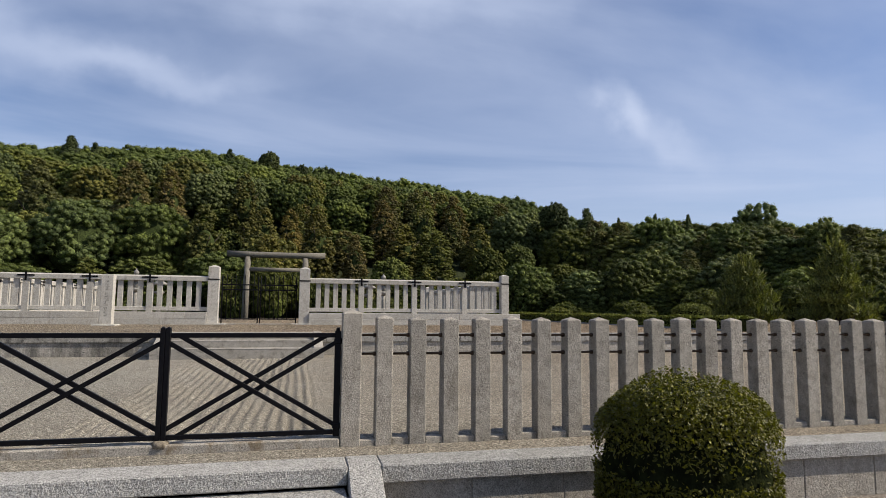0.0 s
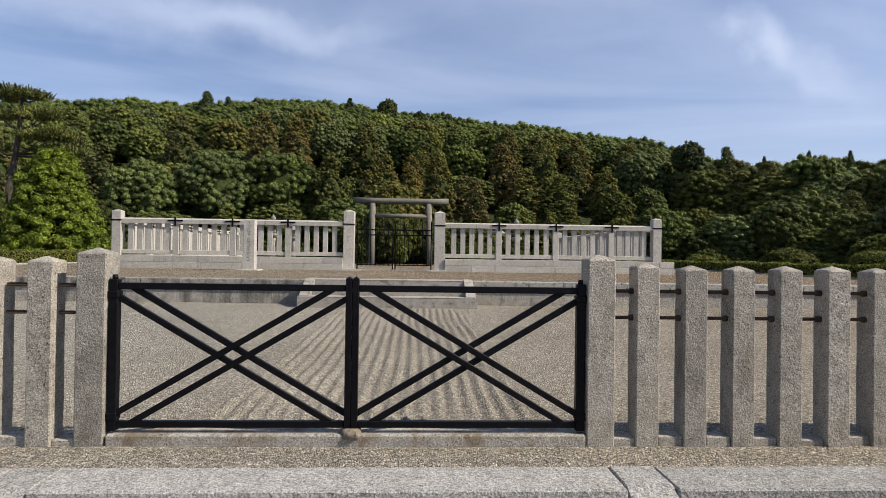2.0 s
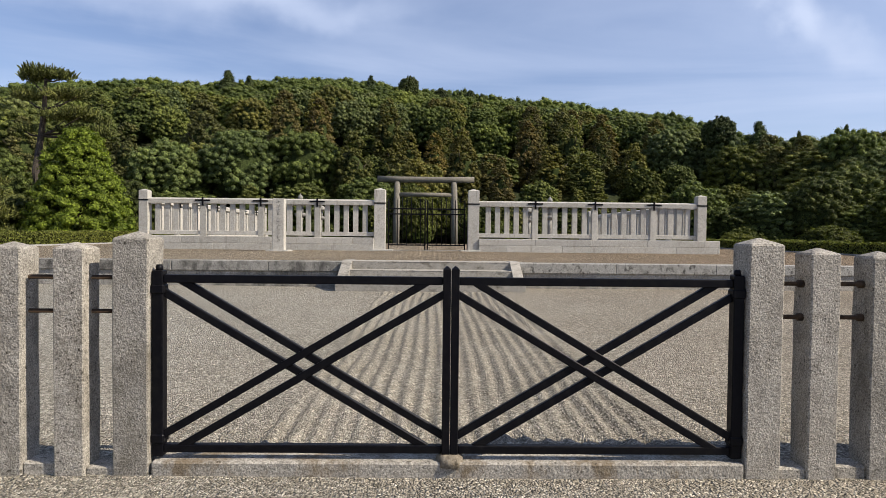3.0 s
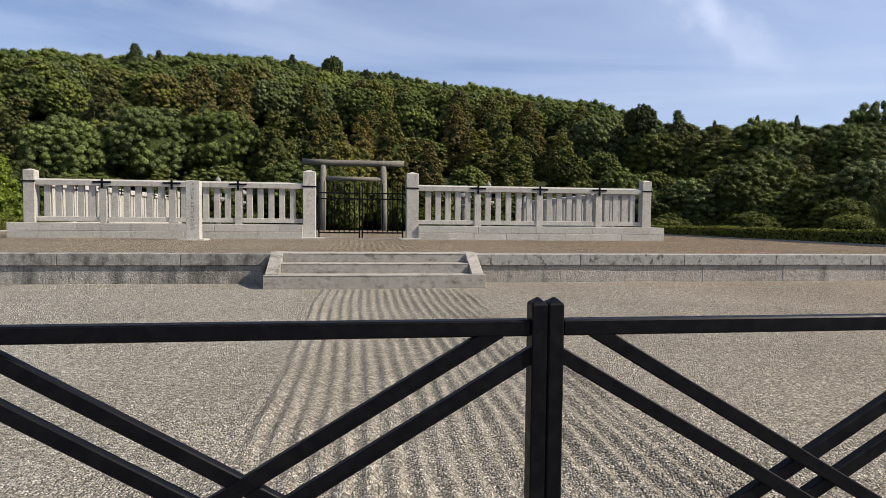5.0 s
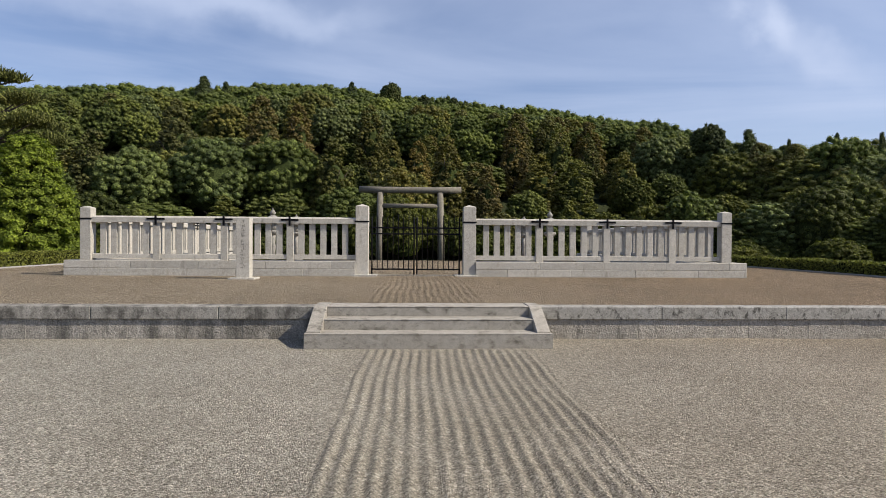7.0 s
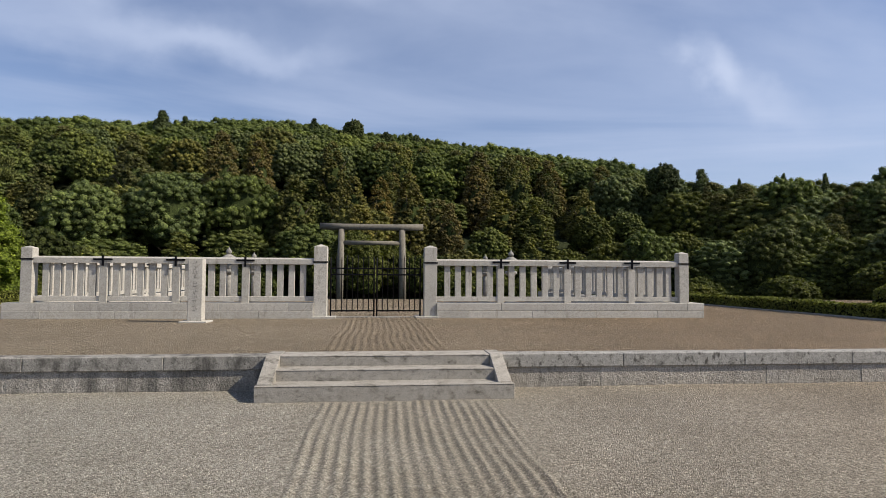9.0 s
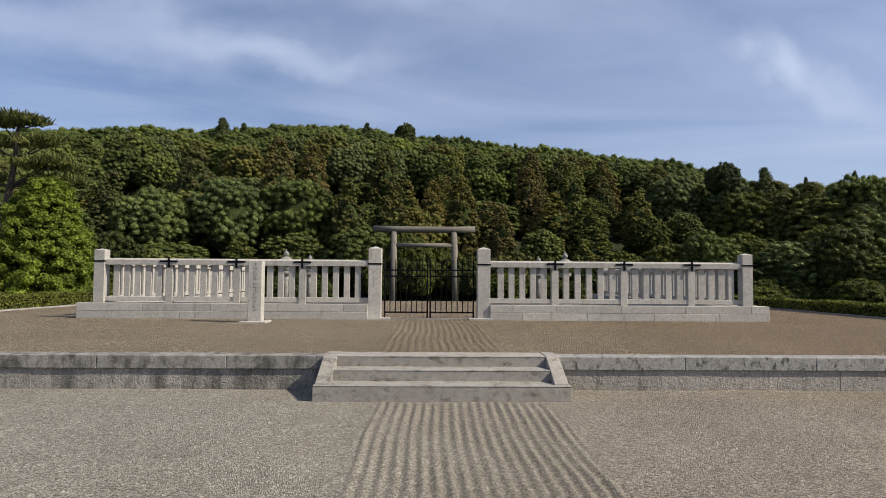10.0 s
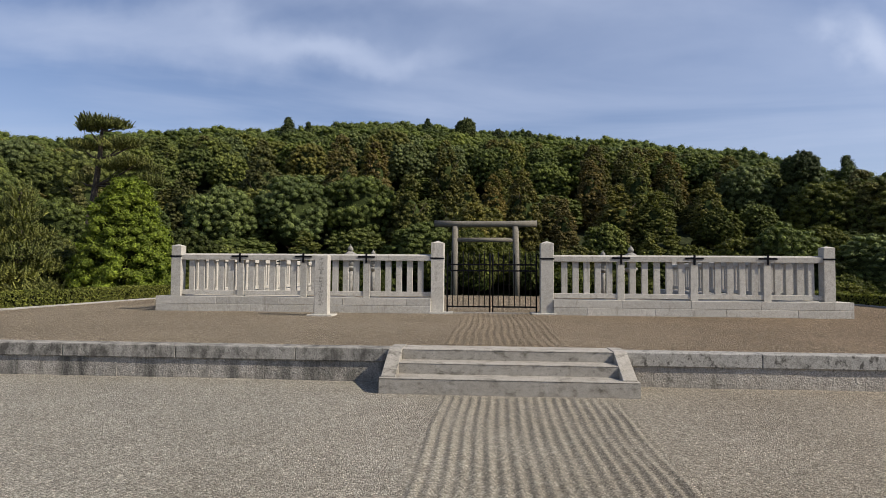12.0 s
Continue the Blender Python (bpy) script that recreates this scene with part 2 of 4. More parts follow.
GRANITE = stone("rough_granite", (0.455, 0.424, 0.372), (0.205, 0.189, 0.162), 110, 0.009, 0.6, (0.11, 0.092, 0.066), stain_at=(0.52, 0.72), mott=0.6, pits=1.0, blot=3.2)
PALE = stone("pale_granite", (0.60, 0.575, 0.52), (0.32, 0.305, 0.275), 90, 0.004, 0.6, (0.15, 0.13, 0.10), (1.4, 1.4, 0.22), (0.57, 0.72), 0.35, 0.4, 4.0)
STEP = stone("step_stone", (0.44, 0.413, 0.366), (0.29, 0.272, 0.242), 90, 0.004, 0.8, (0.09, 0.08, 0.062), (0.7, 1, 1.2), (0.53, 0.68), 0.4, 0.9, 7.0)
COPING = stone("lichened_coping", (0.43, 0.42, 0.392), (0.26, 0.25, 0.23), 70, 0.006, 0.85, (0.05, 0.046, 0.04), (1, 1, 0.7), (0.54, 0.64), 0.55, 0.9, 11.0)
WALLST = stone("terrace_wall_stone", (0.47, 0.438, 0.388), (0.27, 0.252, 0.222), 46, 0.024, 0.75, (0.085, 0.08, 0.07), (1.2, 1.2, 0.35), (0.53, 0.70), 0.5, 0.6, 2.4)
WALL_DARK = stone("blackened_wall_stone", (0.44, 0.415, 0.372), (0.24, 0.227, 0.204), 46, 0.024, 0.88, (0.075, 0.073, 0.066), (1.2, 1.2, 0.3), (0.43, 0.62), 0.6, 0.6, 2.6)
COPING_DARK = stone("blackened_coping", (0.41, 0.395, 0.36), (0.24, 0.228, 0.206), 70, 0.006, 0.88, (0.06, 0.056, 0.05), (1, 1, 0.6), (0.44, 0.62), 0.6, 0.9, 4.0)
KERB = stone("kerb_granite", (0.5, 0.495, 0.475), (0.2, 0.197, 0.188), 80, 0.018, 0.4, (0.12, 0.115, 0.1), stain_at=(0.55, 0.8), mott=0.4, pits=0.7)
LANTERN = stone("lantern_granite", (0.36, 0.35, 0.32), (0.2, 0.195, 0.18), 70, 0.004, 0.6, (0.08, 0.075, 0.065), blot=7.0)
TORII = stone("weathered_torii", (0.255, 0.236, 0.20), (0.135, 0.125, 0.105), 40, 0.004, 0.5, (0.09, 0.085, 0.07), (1, 1, 0.25), (0.45, 0.75))
GRAVEL = gravel("courtyard_gravel", [(0.15, 0.139, 0.115), (0.31, 0.288, 0.241), (0.43, 0.402, 0.34), (0.68, 0.645, 0.565)], 0.0115, 0.021, tan=1.0)
GRAVEL_T = gravel("terrace_gravel", [(0.07, 0.062, 0.05), (0.185, 0.163, 0.132), (0.26, 0.23, 0.188), (0.6, 0.55, 0.48)], 0.015, 0.026, (1.06, 0.975, 0.83), tan=1.0)
EARTH = gravel("lower_ground", [(0.12, 0.1, 0.085), (0.19, 0.165, 0.145), (0.24, 0.21, 0.185), (0.32, 0.29, 0.26)], 0.012, 0.006)
FOREST_FLOOR = stone("forest_floor", (0.05, 0.06, 0.03), (0.02, 0.025, 0.014), 3, 0.1, 0.3)
IRON = iron("black_painted_iron")
RUST = iron("rusty_bracket", (0.06, 0.04, 0.025), 0.7)
STAINED = stone("rust_stained_stone", (0.30, 0.26, 0.20), (0.17, 0.14, 0.105), 60, 0.006, 0.3)
SILL = stone("stained_threshold", (0.46, 0.43, 0.38), (0.2, 0.185, 0.16), 85, 0.008, 0.7, (0.14, 0.095, 0.045), (1, 1, 0.6), (0.5, 0.62), 0.5, 0.9, 3.5)
INK = base_mat("carved_groove", 0.9)[0]
INK.node_tree.nodes["Principled BSDF"].inputs["Base Color"].default_value = (0.2, 0.19, 0.17, 1)
BARK = stone("bark", (0.10, 0.08, 0.06), (0.035, 0.028, 0.022), 14, 0.03, 0.3, streak=(3, 3, 0.4))
LEAF_WOOD = leaf("woodland_leaves", [(0.108, 0.134, 0.043), (0.151, 0.183, 0.051), (0.115, 0.146, 0.048), (0.162, 0.178, 0.053), (0.124, 0.156, 0.048), (0.159, 0.149, 0.050), (0.132, 0.172, 0.049)], 0.28)
LEAF_FRONT = leaf("light_evergreen_leaves", [(0.149, 0.186, 0.073), (0.159, 0.200, 0.069), (0.159, 0.192, 0.078)], 0.3)
LEAF_CREST = leaf("crest_leaves", [(0.126, 0.162, 0.050), (0.147, 0.179, 0.056), (0.115, 0.147, 0.049)], 0.32)
LEAF_CEDAR = leaf("cedar_leaves", [(0.192, 0.178, 0.061), (0.164, 0.182, 0.060), (0.202, 0.158, 0.061), (0.172, 0.180, 0.059)], 0.32)
LEAF_DEEP = leaf("deep_green_leaves", [(0.083, 0.100, 0.030), (0.117, 0.126, 0.033), (0.090, 0.112, 0.032)], 0.34)
LEAF_LIME = leaf("fresh_green_leaves", [(0.152, 0.182, 0.052), (0.138, 0.174, 0.052), (0.161, 0.183, 0.056)], 0.3)
LEAF_GREY = leaf("grey_green_leaves", [(0.158, 0.188, 0.081), (0.143, 0.179, 0.076), (0.163, 0.183, 0.081)], 0.26)
LEAF_BROWN = leaf("dull_cedar_leaves", [(0.161, 0.161, 0.065), (0.148, 0.145, 0.060), (0.169, 0.152, 0.065)], 0.26)
LEAF_RUST = leaf("rusty_cedar_leaves", [(0.170, 0.144, 0.064), (0.155, 0.137, 0.061), (0.181, 0.144, 0.064)], 0.28)
LEAF_DARK = leaf("conifer_leaves", [(0.045, 0.072, 0.029), (0.075, 0.091, 0.033)], 0.12)
LEAF_BRIGHT = leaf("bright_maple_leaves", [(0.209, 0.265, 0.040), (0.219, 0.273, 0.042)], 0.34, fleck=8)
LEAF_SHRUB = leaf("clipped_shrub_leaves", [(0.100, 0.099, 0.010), (0.105, 0.105, 0.011)], 0.22, 0.34, 0.6, 0.3, 70)
LEAF_HEDGE = leaf("hedge_leaves", [(0.135, 0.151, 0.037), (0.140, 0.156, 0.037)], 0.15, fleck=14)
NEEDLE = leaf("pine_needles", [(0.145, 0.158, 0.049), (0.153, 0.165, 0.056)], 0.15, fleck=12)

# crown interiors: the shade among the leaves is put into this dark green
SHADE = stone("shaded_crown_inside", (0.060, 0.078, 0.028), (0.022, 0.030, 0.012), 9, 0.05, 0.0, mott=0.3, pits=0.2)
# near-black for shrub and hedge cores, a painted stand-in for inner shade
HEART = stone("shaded_core", (0.018, 0.022, 0.008), (0.008, 0.010, 0.005), 9, 0.05, 0.2)

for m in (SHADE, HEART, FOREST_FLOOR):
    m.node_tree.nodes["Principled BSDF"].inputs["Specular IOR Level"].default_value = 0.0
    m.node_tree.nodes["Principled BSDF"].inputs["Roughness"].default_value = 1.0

# ---- mesh helpers ----
def to_ob(name, bm, mat, parent=None, label=""):
    me = bpy.data.meshes.new(name)
    bm.to_mesh(me)
    bm.free()
    me.materials.append(mat)
    ob = new(name, me)
    if parent:
        ob.parent = parent
    if label:
        ob["label"] = label
    return ob


def part(name, bm, material, parent, label=""):
    """Links a bmesh as one mesh object under a thing or under a part."""
    return to_ob(name, bm, material, parent, label)


def piece(name, me, parent, at=(0, 0, 0), rz=0.0, scale=(1, 1, 1)):
    """One more object on a shared mesh."""
    ob = new(name, me)
    ob.parent = parent
    ob.location, ob.rotation_euler, ob.scale = at, (0, 0, rz), scale
    return ob


def thing(name, at, label, category, group="", kind=""):
    ob = new(name)
    ob.location = at
    ob.empty_display_size = 0.2
    return tagged(ob, label, category, group, kind)


def box(x0, x1, y0, y1, z0, z1, bev=0.0, bm=None, segs=1):
    b = bmesh.new()
    bmesh.ops.create_cube(b, size=1.0)
    for v in b.verts:
        v.co = Vector(((x0 + x1) / 2 + v.co.x * (x1 - x0), (y0 + y1) / 2 + v.co.y * (y1 - y0), (z0 + z1) / 2 + v.co.z * (z1 - z0)))
    if bev:
        bmesh.ops.bevel(b, geom=list(b.edges), offset=bev, segments=segs, affect="EDGES", profile=0.6)
    return b if bm is None else merge(bm, b)


def merge(bm, other):
    me = bpy.data.meshes.new("tmp")
    other.to_mesh(me)
    other.free()
    bm.from_mesh(me)
    bpy.data.meshes.remove(me)
    return bm


def mesh_of(name, bm, mat):
    me = bpy.data.meshes.new(name)
    bm.to_mesh(me)
    bm.free()
    me.materials.append(mat)
    return me


def tube(points, radii, sides=10, caps=True):
    """A tapered tube through points."""
    bm = bmesh.new()
    rings = []
    pts = [Vector(p) for p in points]
    for i, p in enumerate(pts):
        d = (pts[min(i + 1, len(pts) - 1)] - pts[max(i - 1, 0)]).normalized()
        q = d.to_track_quat("Z", "Y")
        rings.append([bm.verts.new(p + q @ Vector((math.cos(a) * radii[i], math.sin(a) * radii[i], 0))) for a in [k * math.tau / sides for k in range(sides)]])
    for a, b in zip(rings, rings[1:]):
        for k in range(sides):
            f = bm.faces.new((a[k], a[(k + 1) % sides], b[(k + 1) % sides], b[k]))
            f.smooth = True
    if caps:
        bm.faces.new(rings[0][::-1])
        bm.faces.new(rings[-1])
    return bm


def lathe(profile, sides=12, square=False):
    """A turned form from (radius, height) pairs; square: four-sided, flats to the front."""
    bm = bmesh.new()
    n = 4 if square else sides
    off = math.pi / 4 if square else 0
    k2 = math.sqrt(2) if square else 1
    rings = [[bm.verts.new((r * k2 * math.cos(off + k * math.tau / n), r * k2 * math.sin(off + k * math.tau / n), z)) for k in range(n)] for r, z in profile]
    for a, b in zip(rings, rings[1:]):
        for k in range(n):
            f = bm.faces.new((a[k], a[(k + 1) % n], b[(k + 1) % n], b[k]))
            f.smooth = not square
    bm.faces.new(rings[0][::-1])
    bm.faces.new(rings[-1])
    return bm


def quads_mesh(name, verts, mat, smooth=False):
    """A mesh of loose quads from an array (n, 4, 3)."""
    n = len(verts)
    me = bpy.data.meshes.new(name)
    me.vertices.add(n * 4)
    me.vertices.foreach_set("co", verts.reshape(-1).astype(np.float32))
    me.loops.add(n * 4)
    me.loops.foreach_set("vertex_index", np.arange(n * 4, dtype=np.int32))
    me.polygons.add(n)
    me.polygons.foreach_set("loop_start", np.arange(0, n * 4, 4, dtype=np.int32))
    me.materials.append(mat)
    me.update(calc_edges=True)
    me.validate()
    return me


def ball_template():
    bm = bmesh.new()
    bmesh.ops.create_icosphere(bm, subdivisions=1, radius=1.0)
    v = np.array([x.co[:] for x in bm.verts])
    f = np.array([[x.index for x in p.verts] for p in bm.faces])
    bm.free()
    return v, f


BALL_V, BALL_F = ball_template()


def crown_mesh(name, quads, clumps, mat, rng, k=0.92, squash=0.8):
    """Leaf quads over lumpy, smooth-shaded clump bodies, in one mesh."""
    nq, nb, nv, nf = len(quads), len(clumps), len(BALL_V), len(BALL_F)
    bodies = np.stack([np.array(c) + BALL_V * (r * k * rng.uniform(0.82, 1.12, (nv, 1))) * np.array([1, 1, squash]) for c, r in clumps])
    co = np.concatenate([quads.reshape(-1, 3), bodies.reshape(-1, 3)])
    tri = (nq * 4 + (np.arange(nb) * nv)[:, None, None] + BALL_F[None]).reshape(-1)
    idx = np.concatenate([np.arange(nq * 4), tri])
    start = np.concatenate([np.arange(0, nq * 4, 4), nq * 4 + np.arange(0, nb * nf * 3, 3)])
    me = bpy.data.meshes.new(name)
    me.vertices.add(len(co))
    me.vertices.foreach_set("co", co.reshape(-1).astype(np.float32))
    me.loops.add(len(idx))
    me.loops.foreach_set("vertex_index", idx.astype(np.int32))
    me.polygons.add(len(start))
    me.polygons.foreach_set("loop_start", start.astype(np.int32))
    me.polygons.foreach_set("use_smooth", np.concatenate([np.zeros(nq, bool), np.ones(nb * nf, bool)]))
    me.materials.append(mat)
    me.update(calc_edges=True)
    me.validate()
    return me


def leaf_quads(pos, normal, size, rng, aspect=0.55, jitter=0.6):
    """Small rhombic leaves at pos, turned about normal with some scatter."""
    n = len(pos)
    nr = normal + rng.normal(0, jitter, (n, 3))
    nr /= np.linalg.norm(nr, axis=1, keepdims=True) + 1e-9
    a = np.cross(nr, rng.normal(0, 1, (n, 3)))
    a /= np.linalg.norm(a, axis=1, keepdims=True) + 1e-9
    b = np.cross(nr, a)
    s = (size * rng.uniform(0.6, 1.35, n))[:, None]
    fold = nr * s * 0.18
    return np.stack([pos - a * s, pos - b * s * aspect + fold, pos + a * s, pos + b * s * aspect + fold], axis=1)


def ball_dirs(n, rng):
    d = rng.normal(0, 1, (n, 3))
    return d / np.linalg.norm(d, axis=1, keepdims=True)


def crown_quads(clumps, per, size, rng, squash=0.8):
    """Leaves on the outsides of clumps (centre, radius), facing out of the clump and out of the crown."""
    out = []
    mid = np.mean([c for c, _ in clumps], axis=0)
    wide = max(np.linalg.norm(np.array(c) - mid) for c, _ in clumps) + 1e-6
    for c, r in clumps:
        d = ball_dirs(per, rng)
        d[:, 2] = np.where(d[:, 2] < -0.5, -d[:, 2], d[:, 2])
        rad = r * rng.uniform(0.86, 1.34, (per, 1))
        away = (np.array(c) - mid) / wide
        out.append(leaf_quads(np.array(c) + d * rad * np.array([1, 1, squash]), d + 0.8 * away + np.array([0, 0, 0.25]), size, rng, 0.6, 0.55))
    return np.concatenate(out)


def cone_crown(rng, w, h, n, bottom=0.08):
    """Clumps in tiers for a conifer."""
    cl = []
    for i in range(n):
        u = (i + rng.uniform(0, 1)) / n
        z = h * (bottom + (1 - bottom) * u)
        env = (1 - u) ** 0.75 + 0.05
        a = rng.uniform(0, math.tau)
        rr = w / 2 * env * math.sqrt(rng.uniform(0.15, 1.0)) * 0.85
        cl.append(((rr * math.cos(a), rr * math.sin(a), z), w * (0.06 + 0.13 * env) * rng.uniform(0.8, 1.2)))
    return cl


def trunk_bm(h, r, rng, limbs=4, crown_w=3.0):
    bend = [(rng.normal(0, 0.03) * h * k, rng.normal(0, 0.03) * h * k, h * k) for k in (0, 0.25, 0.5, 0.75)]
    bend[0] = (0, 0, -0.6)
    bm = tube(bend, [r * 1.35, r, r * 0.75, r * 0.4], 7)
    for i in range(limbs):
        a = rng.uniform(0, math.tau)
        z = h * rng.uniform(0.3, 0.6)
        merge(bm, tube([(0, 0, z), (crown_w * 0.2 * math.cos(a), crown_w * 0.2 * math.sin(a), z + h * 0.1), (crown_w * 0.36 * math.cos(a), crown_w * 0.36 * math.sin(a), z + h * 0.22)], [r * 0.5, r * 0.33, r * 0.15], 5))
    return bm


# ---- ground ----
def grid(name, xs, ys, zf, mat, label, category):
    nx, ny = len(xs), len(ys)
    X, Y = np.meshgrid(xs, ys)
    Z = zf(X, Y)
    v = np.stack([X, Y, Z], -1).reshape(-1, 3)
    i = (np.arange(ny - 1)[:, None] * nx + np.arange(nx - 1)[None]).reshape(-1)
    f = np.stack([i, i + 1, i + nx + 1, i + nx], 1)
    me = bpy.data.meshes.new(name)
    me.vertices.add(len(v))
    me.vertices.foreach_set("co", v.reshape(-1).astype(np.float32))
    me.loops.add(f.size)
    me.loops.foreach_set("vertex_index", f.reshape(-1).astype(np.int32))
    me.polygons.add(len(f))
    me.polygons.foreach_set("loop_start", np.arange(0, f.size, 4, dtype=np.int32))
    me.polygons.foreach_set("use_smooth", np.ones(len(f), dtype=bool))
    me.materials.append(mat)
    me.update(calc_edges=True)
    return tagged(new(name, me), label, category, "", "structure")


def steps(a, b, d):
    return np.linspace(a, b, max(2, int(round((b - a) / d)) + 1))


def raked(X, Y, x0, x1, pitch, amp, wob, y0, y1):
    """Raked ridges that run along y between x0 and x1, a little wavy."""
    w = wob * (np.sin(Y * 1.15 + 0.5) + 0.5 * np.sin(Y * 2.3 + X * 0.8)) + 0.005 * np.sin(Y * 7.0 + X * 3.0)
    e = np.clip((X + w - x0) / 0.12, 0, 1) * np.clip((x1 - X - w) / 0.12, 0, 1) * np.clip((Y - y0) / 0.1, 0, 1) * np.clip((y1 - Y) / 0.1, 0, 1)
    return amp * e * (0.5 + 0.5 * np.cos((X + w) / pitch * math.tau)) * (0.8 + 0.25 * np.sin(Y * 3.1 + X * 5.0))


def slow(X, Y, a):
    return a * (np.sin(X * 1.7 + Y * 0.6) * np.sin(Y * 1.3 - X * 0.4) + 0.5 * np.sin(X * 4.1 + 1.3) * np.sin(Y * 3.7))


LOW = -0.496
TOP = 0.566


def court_z(X, Y):
    base = np.clip(Y / 8.352, 0, 1) * 0.088
    return base + slow(X, Y, 0.005) + raked(X, Y, -2.56, -0.08, 0.121, 0.036, 0.014, 0.217, 8.413)


xs = np.concatenate([steps(-34, -3.48, 0.6), steps(-3.437, 0.783, 0.024), steps(0.87, 34, 0.6)])
grid("courtyard", xs, np.concatenate([steps(-0.365, 0.174, 0.1), steps(0.217, 9.57, 0.1)]), court_z, GRAVEL, "pale raked gravel of the forecourt behind the gate", "gravel")


def terrace_z(X, Y):
    return TOP + slow(X, Y, 0.006) + raked(X, Y, -2.697, -0.435, 0.14, 0.028, 0.02, 9.587, 33.06)


xs = np.concatenate([steps(-34, -3.219, 0.8), steps(-3.132, 0.174, 0.028), steps(0.261, 34, 0.8)])
grid("terrace", xs, steps(9.466, 33.234, 0.25), terrace_z, GRAVEL_T, "brown fine gravel of the raised terrace", "gravel")
grid("ground", np.array([-1500, -60, 0, 60, 1500.0]), np.array([-1500, -40, -0.696, 30, 1500.0]), lambda X, Y: X * 0 + LOW, EARTH, "trodden brown earth of the lower approach", "ground")

# ---- entrance kerb, stairs and low wall ----
stairs = thing("entrance_steps", (0, -0.739, LOW), "granite steps with a broad top kerb before the gate", "steps", "", "structure")


def local(bm, at):
    bmesh.ops.translate(bm, verts=bm.verts, vec=-Vector(at))
    return bm


AT = (0, -0.739, LOW)
# coping stones along the top of the low wall
for a, b in ((-14, -11.4), (-11.38, -8.6), (-8.58, -6.0), (-5.98, -3.152), (-2.894, 0.014), (0.268, 3.219), (3.228, 6.264), (6.273, 9.309), (9.318, 12)):
    part("kerb_stone", local(box(a, b, -0.69, -0.355, -0.131, 0.006, 0.01), AT), KERB, stairs)
for x, e in [(0.217 + k * 0.78, 0.217 + k * 0.78 + 0.775) for k in range(15)] + [(-3.132 - k * 0.78 - 0.775, -3.132 - k * 0.78) for k in range(13)]:
    part("wall_stone", local(box(x, e, -0.63, -0.36, LOW - 0.05, -0.132, 0.006), AT), GRANITE, stairs)
for i, (y0, z) in enumerate(((-0.995, -0.155), (-1.30, -0.325))):
    part("step", local(box(-2.871, 0, y0, -0.64 if i == 0 else -0.99, LOW - 0.05, z, 0.006), AT), KERB, stairs)


def cheek(x0, x1, y_hi, y_lo, z_hi, z_lo, z_base, flat=0.0):
    bm = bmesh.new()
    prof = [(y_hi + flat, z_hi), (y_hi, z_hi), (y_lo, z_lo), (y_lo, z_base), (y_hi + flat, z_base)]
    a = [bm.verts.new((x0, y, z)) for y, z in prof]
    b = [bm.verts.new((x1, y, z)) for y, z in prof]
    n = len(prof)
    bm.faces.new(a[::-1])
    bm.faces.new(b)
    for k in range(n):
        bm.faces.new((a[k], a[(k + 1) % n], b[(k + 1) % n], b[k]))
    bmesh.ops.recalc_face_normals(bm, faces=bm.faces)
    bmesh.ops.bevel(bm, geom=list(bm.edges), offset=0.007, segments=1, affect="EDGES")
    return bm


for x0, x1 in ((-3.149, -2.897), (0.017, 0.265)):
    part("cheek_stone", local(cheek(x0, x1, -0.63, -1.47, 0.008, -0.40, LOW - 0.05, 0.274), AT), KERB, stairs)

# ---- front picket fence ----
fence = thing("stone_picket_fence", (0, 0, 0), "rough granite picket fence with two iron rails and flat pyramid tops", "fence")


def picket(w, d, h, peak):
    bm = box(-w / 2, w / 2, 0, d, -0.05, h, 0.0)
    top = max(bm.faces, key=lambda f: f.calc_center_median().z)
    r = bmesh.ops.poke(bm, faces=[top])
    r["verts"][0].co.z += peak
    bmesh.ops.bevel(bm, geom=[e for e in bm.edges], offset=0.006, segments=1, affect="EDGES")
    bmesh.ops.subdivide_edges(bm, edges=[e for e in bm.edges if abs(e.verts[0].co.z - e.verts[1].co.z) > 0.5 * h], cuts=6)
    for v in bm.verts:
        n = noise.noise_vector(v.co * 9.0)
        v.co += Vector((n.x, n.y, 0)) * 0.0035
    return bm


PICKETS = [mesh_of("picket", picket(0.144, 0.148, 1.092, 0.03), GRANITE) for _ in range(2)]
POSTM = mesh_of("gate_post", picket(0.17, 0.174, 1.14, 0.035), GRANITE)
BLOCKM = mesh_of("base_block", box(-0.078, 0.078, 0.017, 0.131, -0.05, 0.052, 0.008), GRANITE)
COLLAR = mesh_of("rail_collar", tube([(-0.028, 0, 0), (-0.026, 0, 0), (0.01, 0, 0)], [0.012, 0.019, 0.021], 8), RUST)
rng = np.random.default_rng(4)
for side, x_post, n in ((1, 0.084, 34), (-1, -2.962, 26)):
    gp = piece("gate_post", POSTM, fence, (x_post, 0, 0))
    gp["label"] = "thicker square granite gate post"
    for i in range(n):
        x = x_post + side * (0.291 + i * 0.3)
        piece("picket", PICKETS[i % 2], fence, (x + rng.normal(0, 0.003), rng.normal(0, 0.003), rng.normal(0, 0.004)), rng.normal(0, 0.012))
        piece("base_block", BLOCKM, fence, (x - side * 0.15, rng.normal(0, 0.004), rng.normal(0, 0.006)))
        for z in (0.948, 0.783):
            piece("rail_collar", COLLAR, fence, (x - 0.072, 0.074, z))
    far = x_post + side * (0.291 + n * 0.3)
    for z in (0.948, 0.783):
        part("rail", tube([(x_post, 0.074, z), (far, 0.074, z)], [0.011] * 2, 8), RUST, fence, "thin rust-brown iron rail")

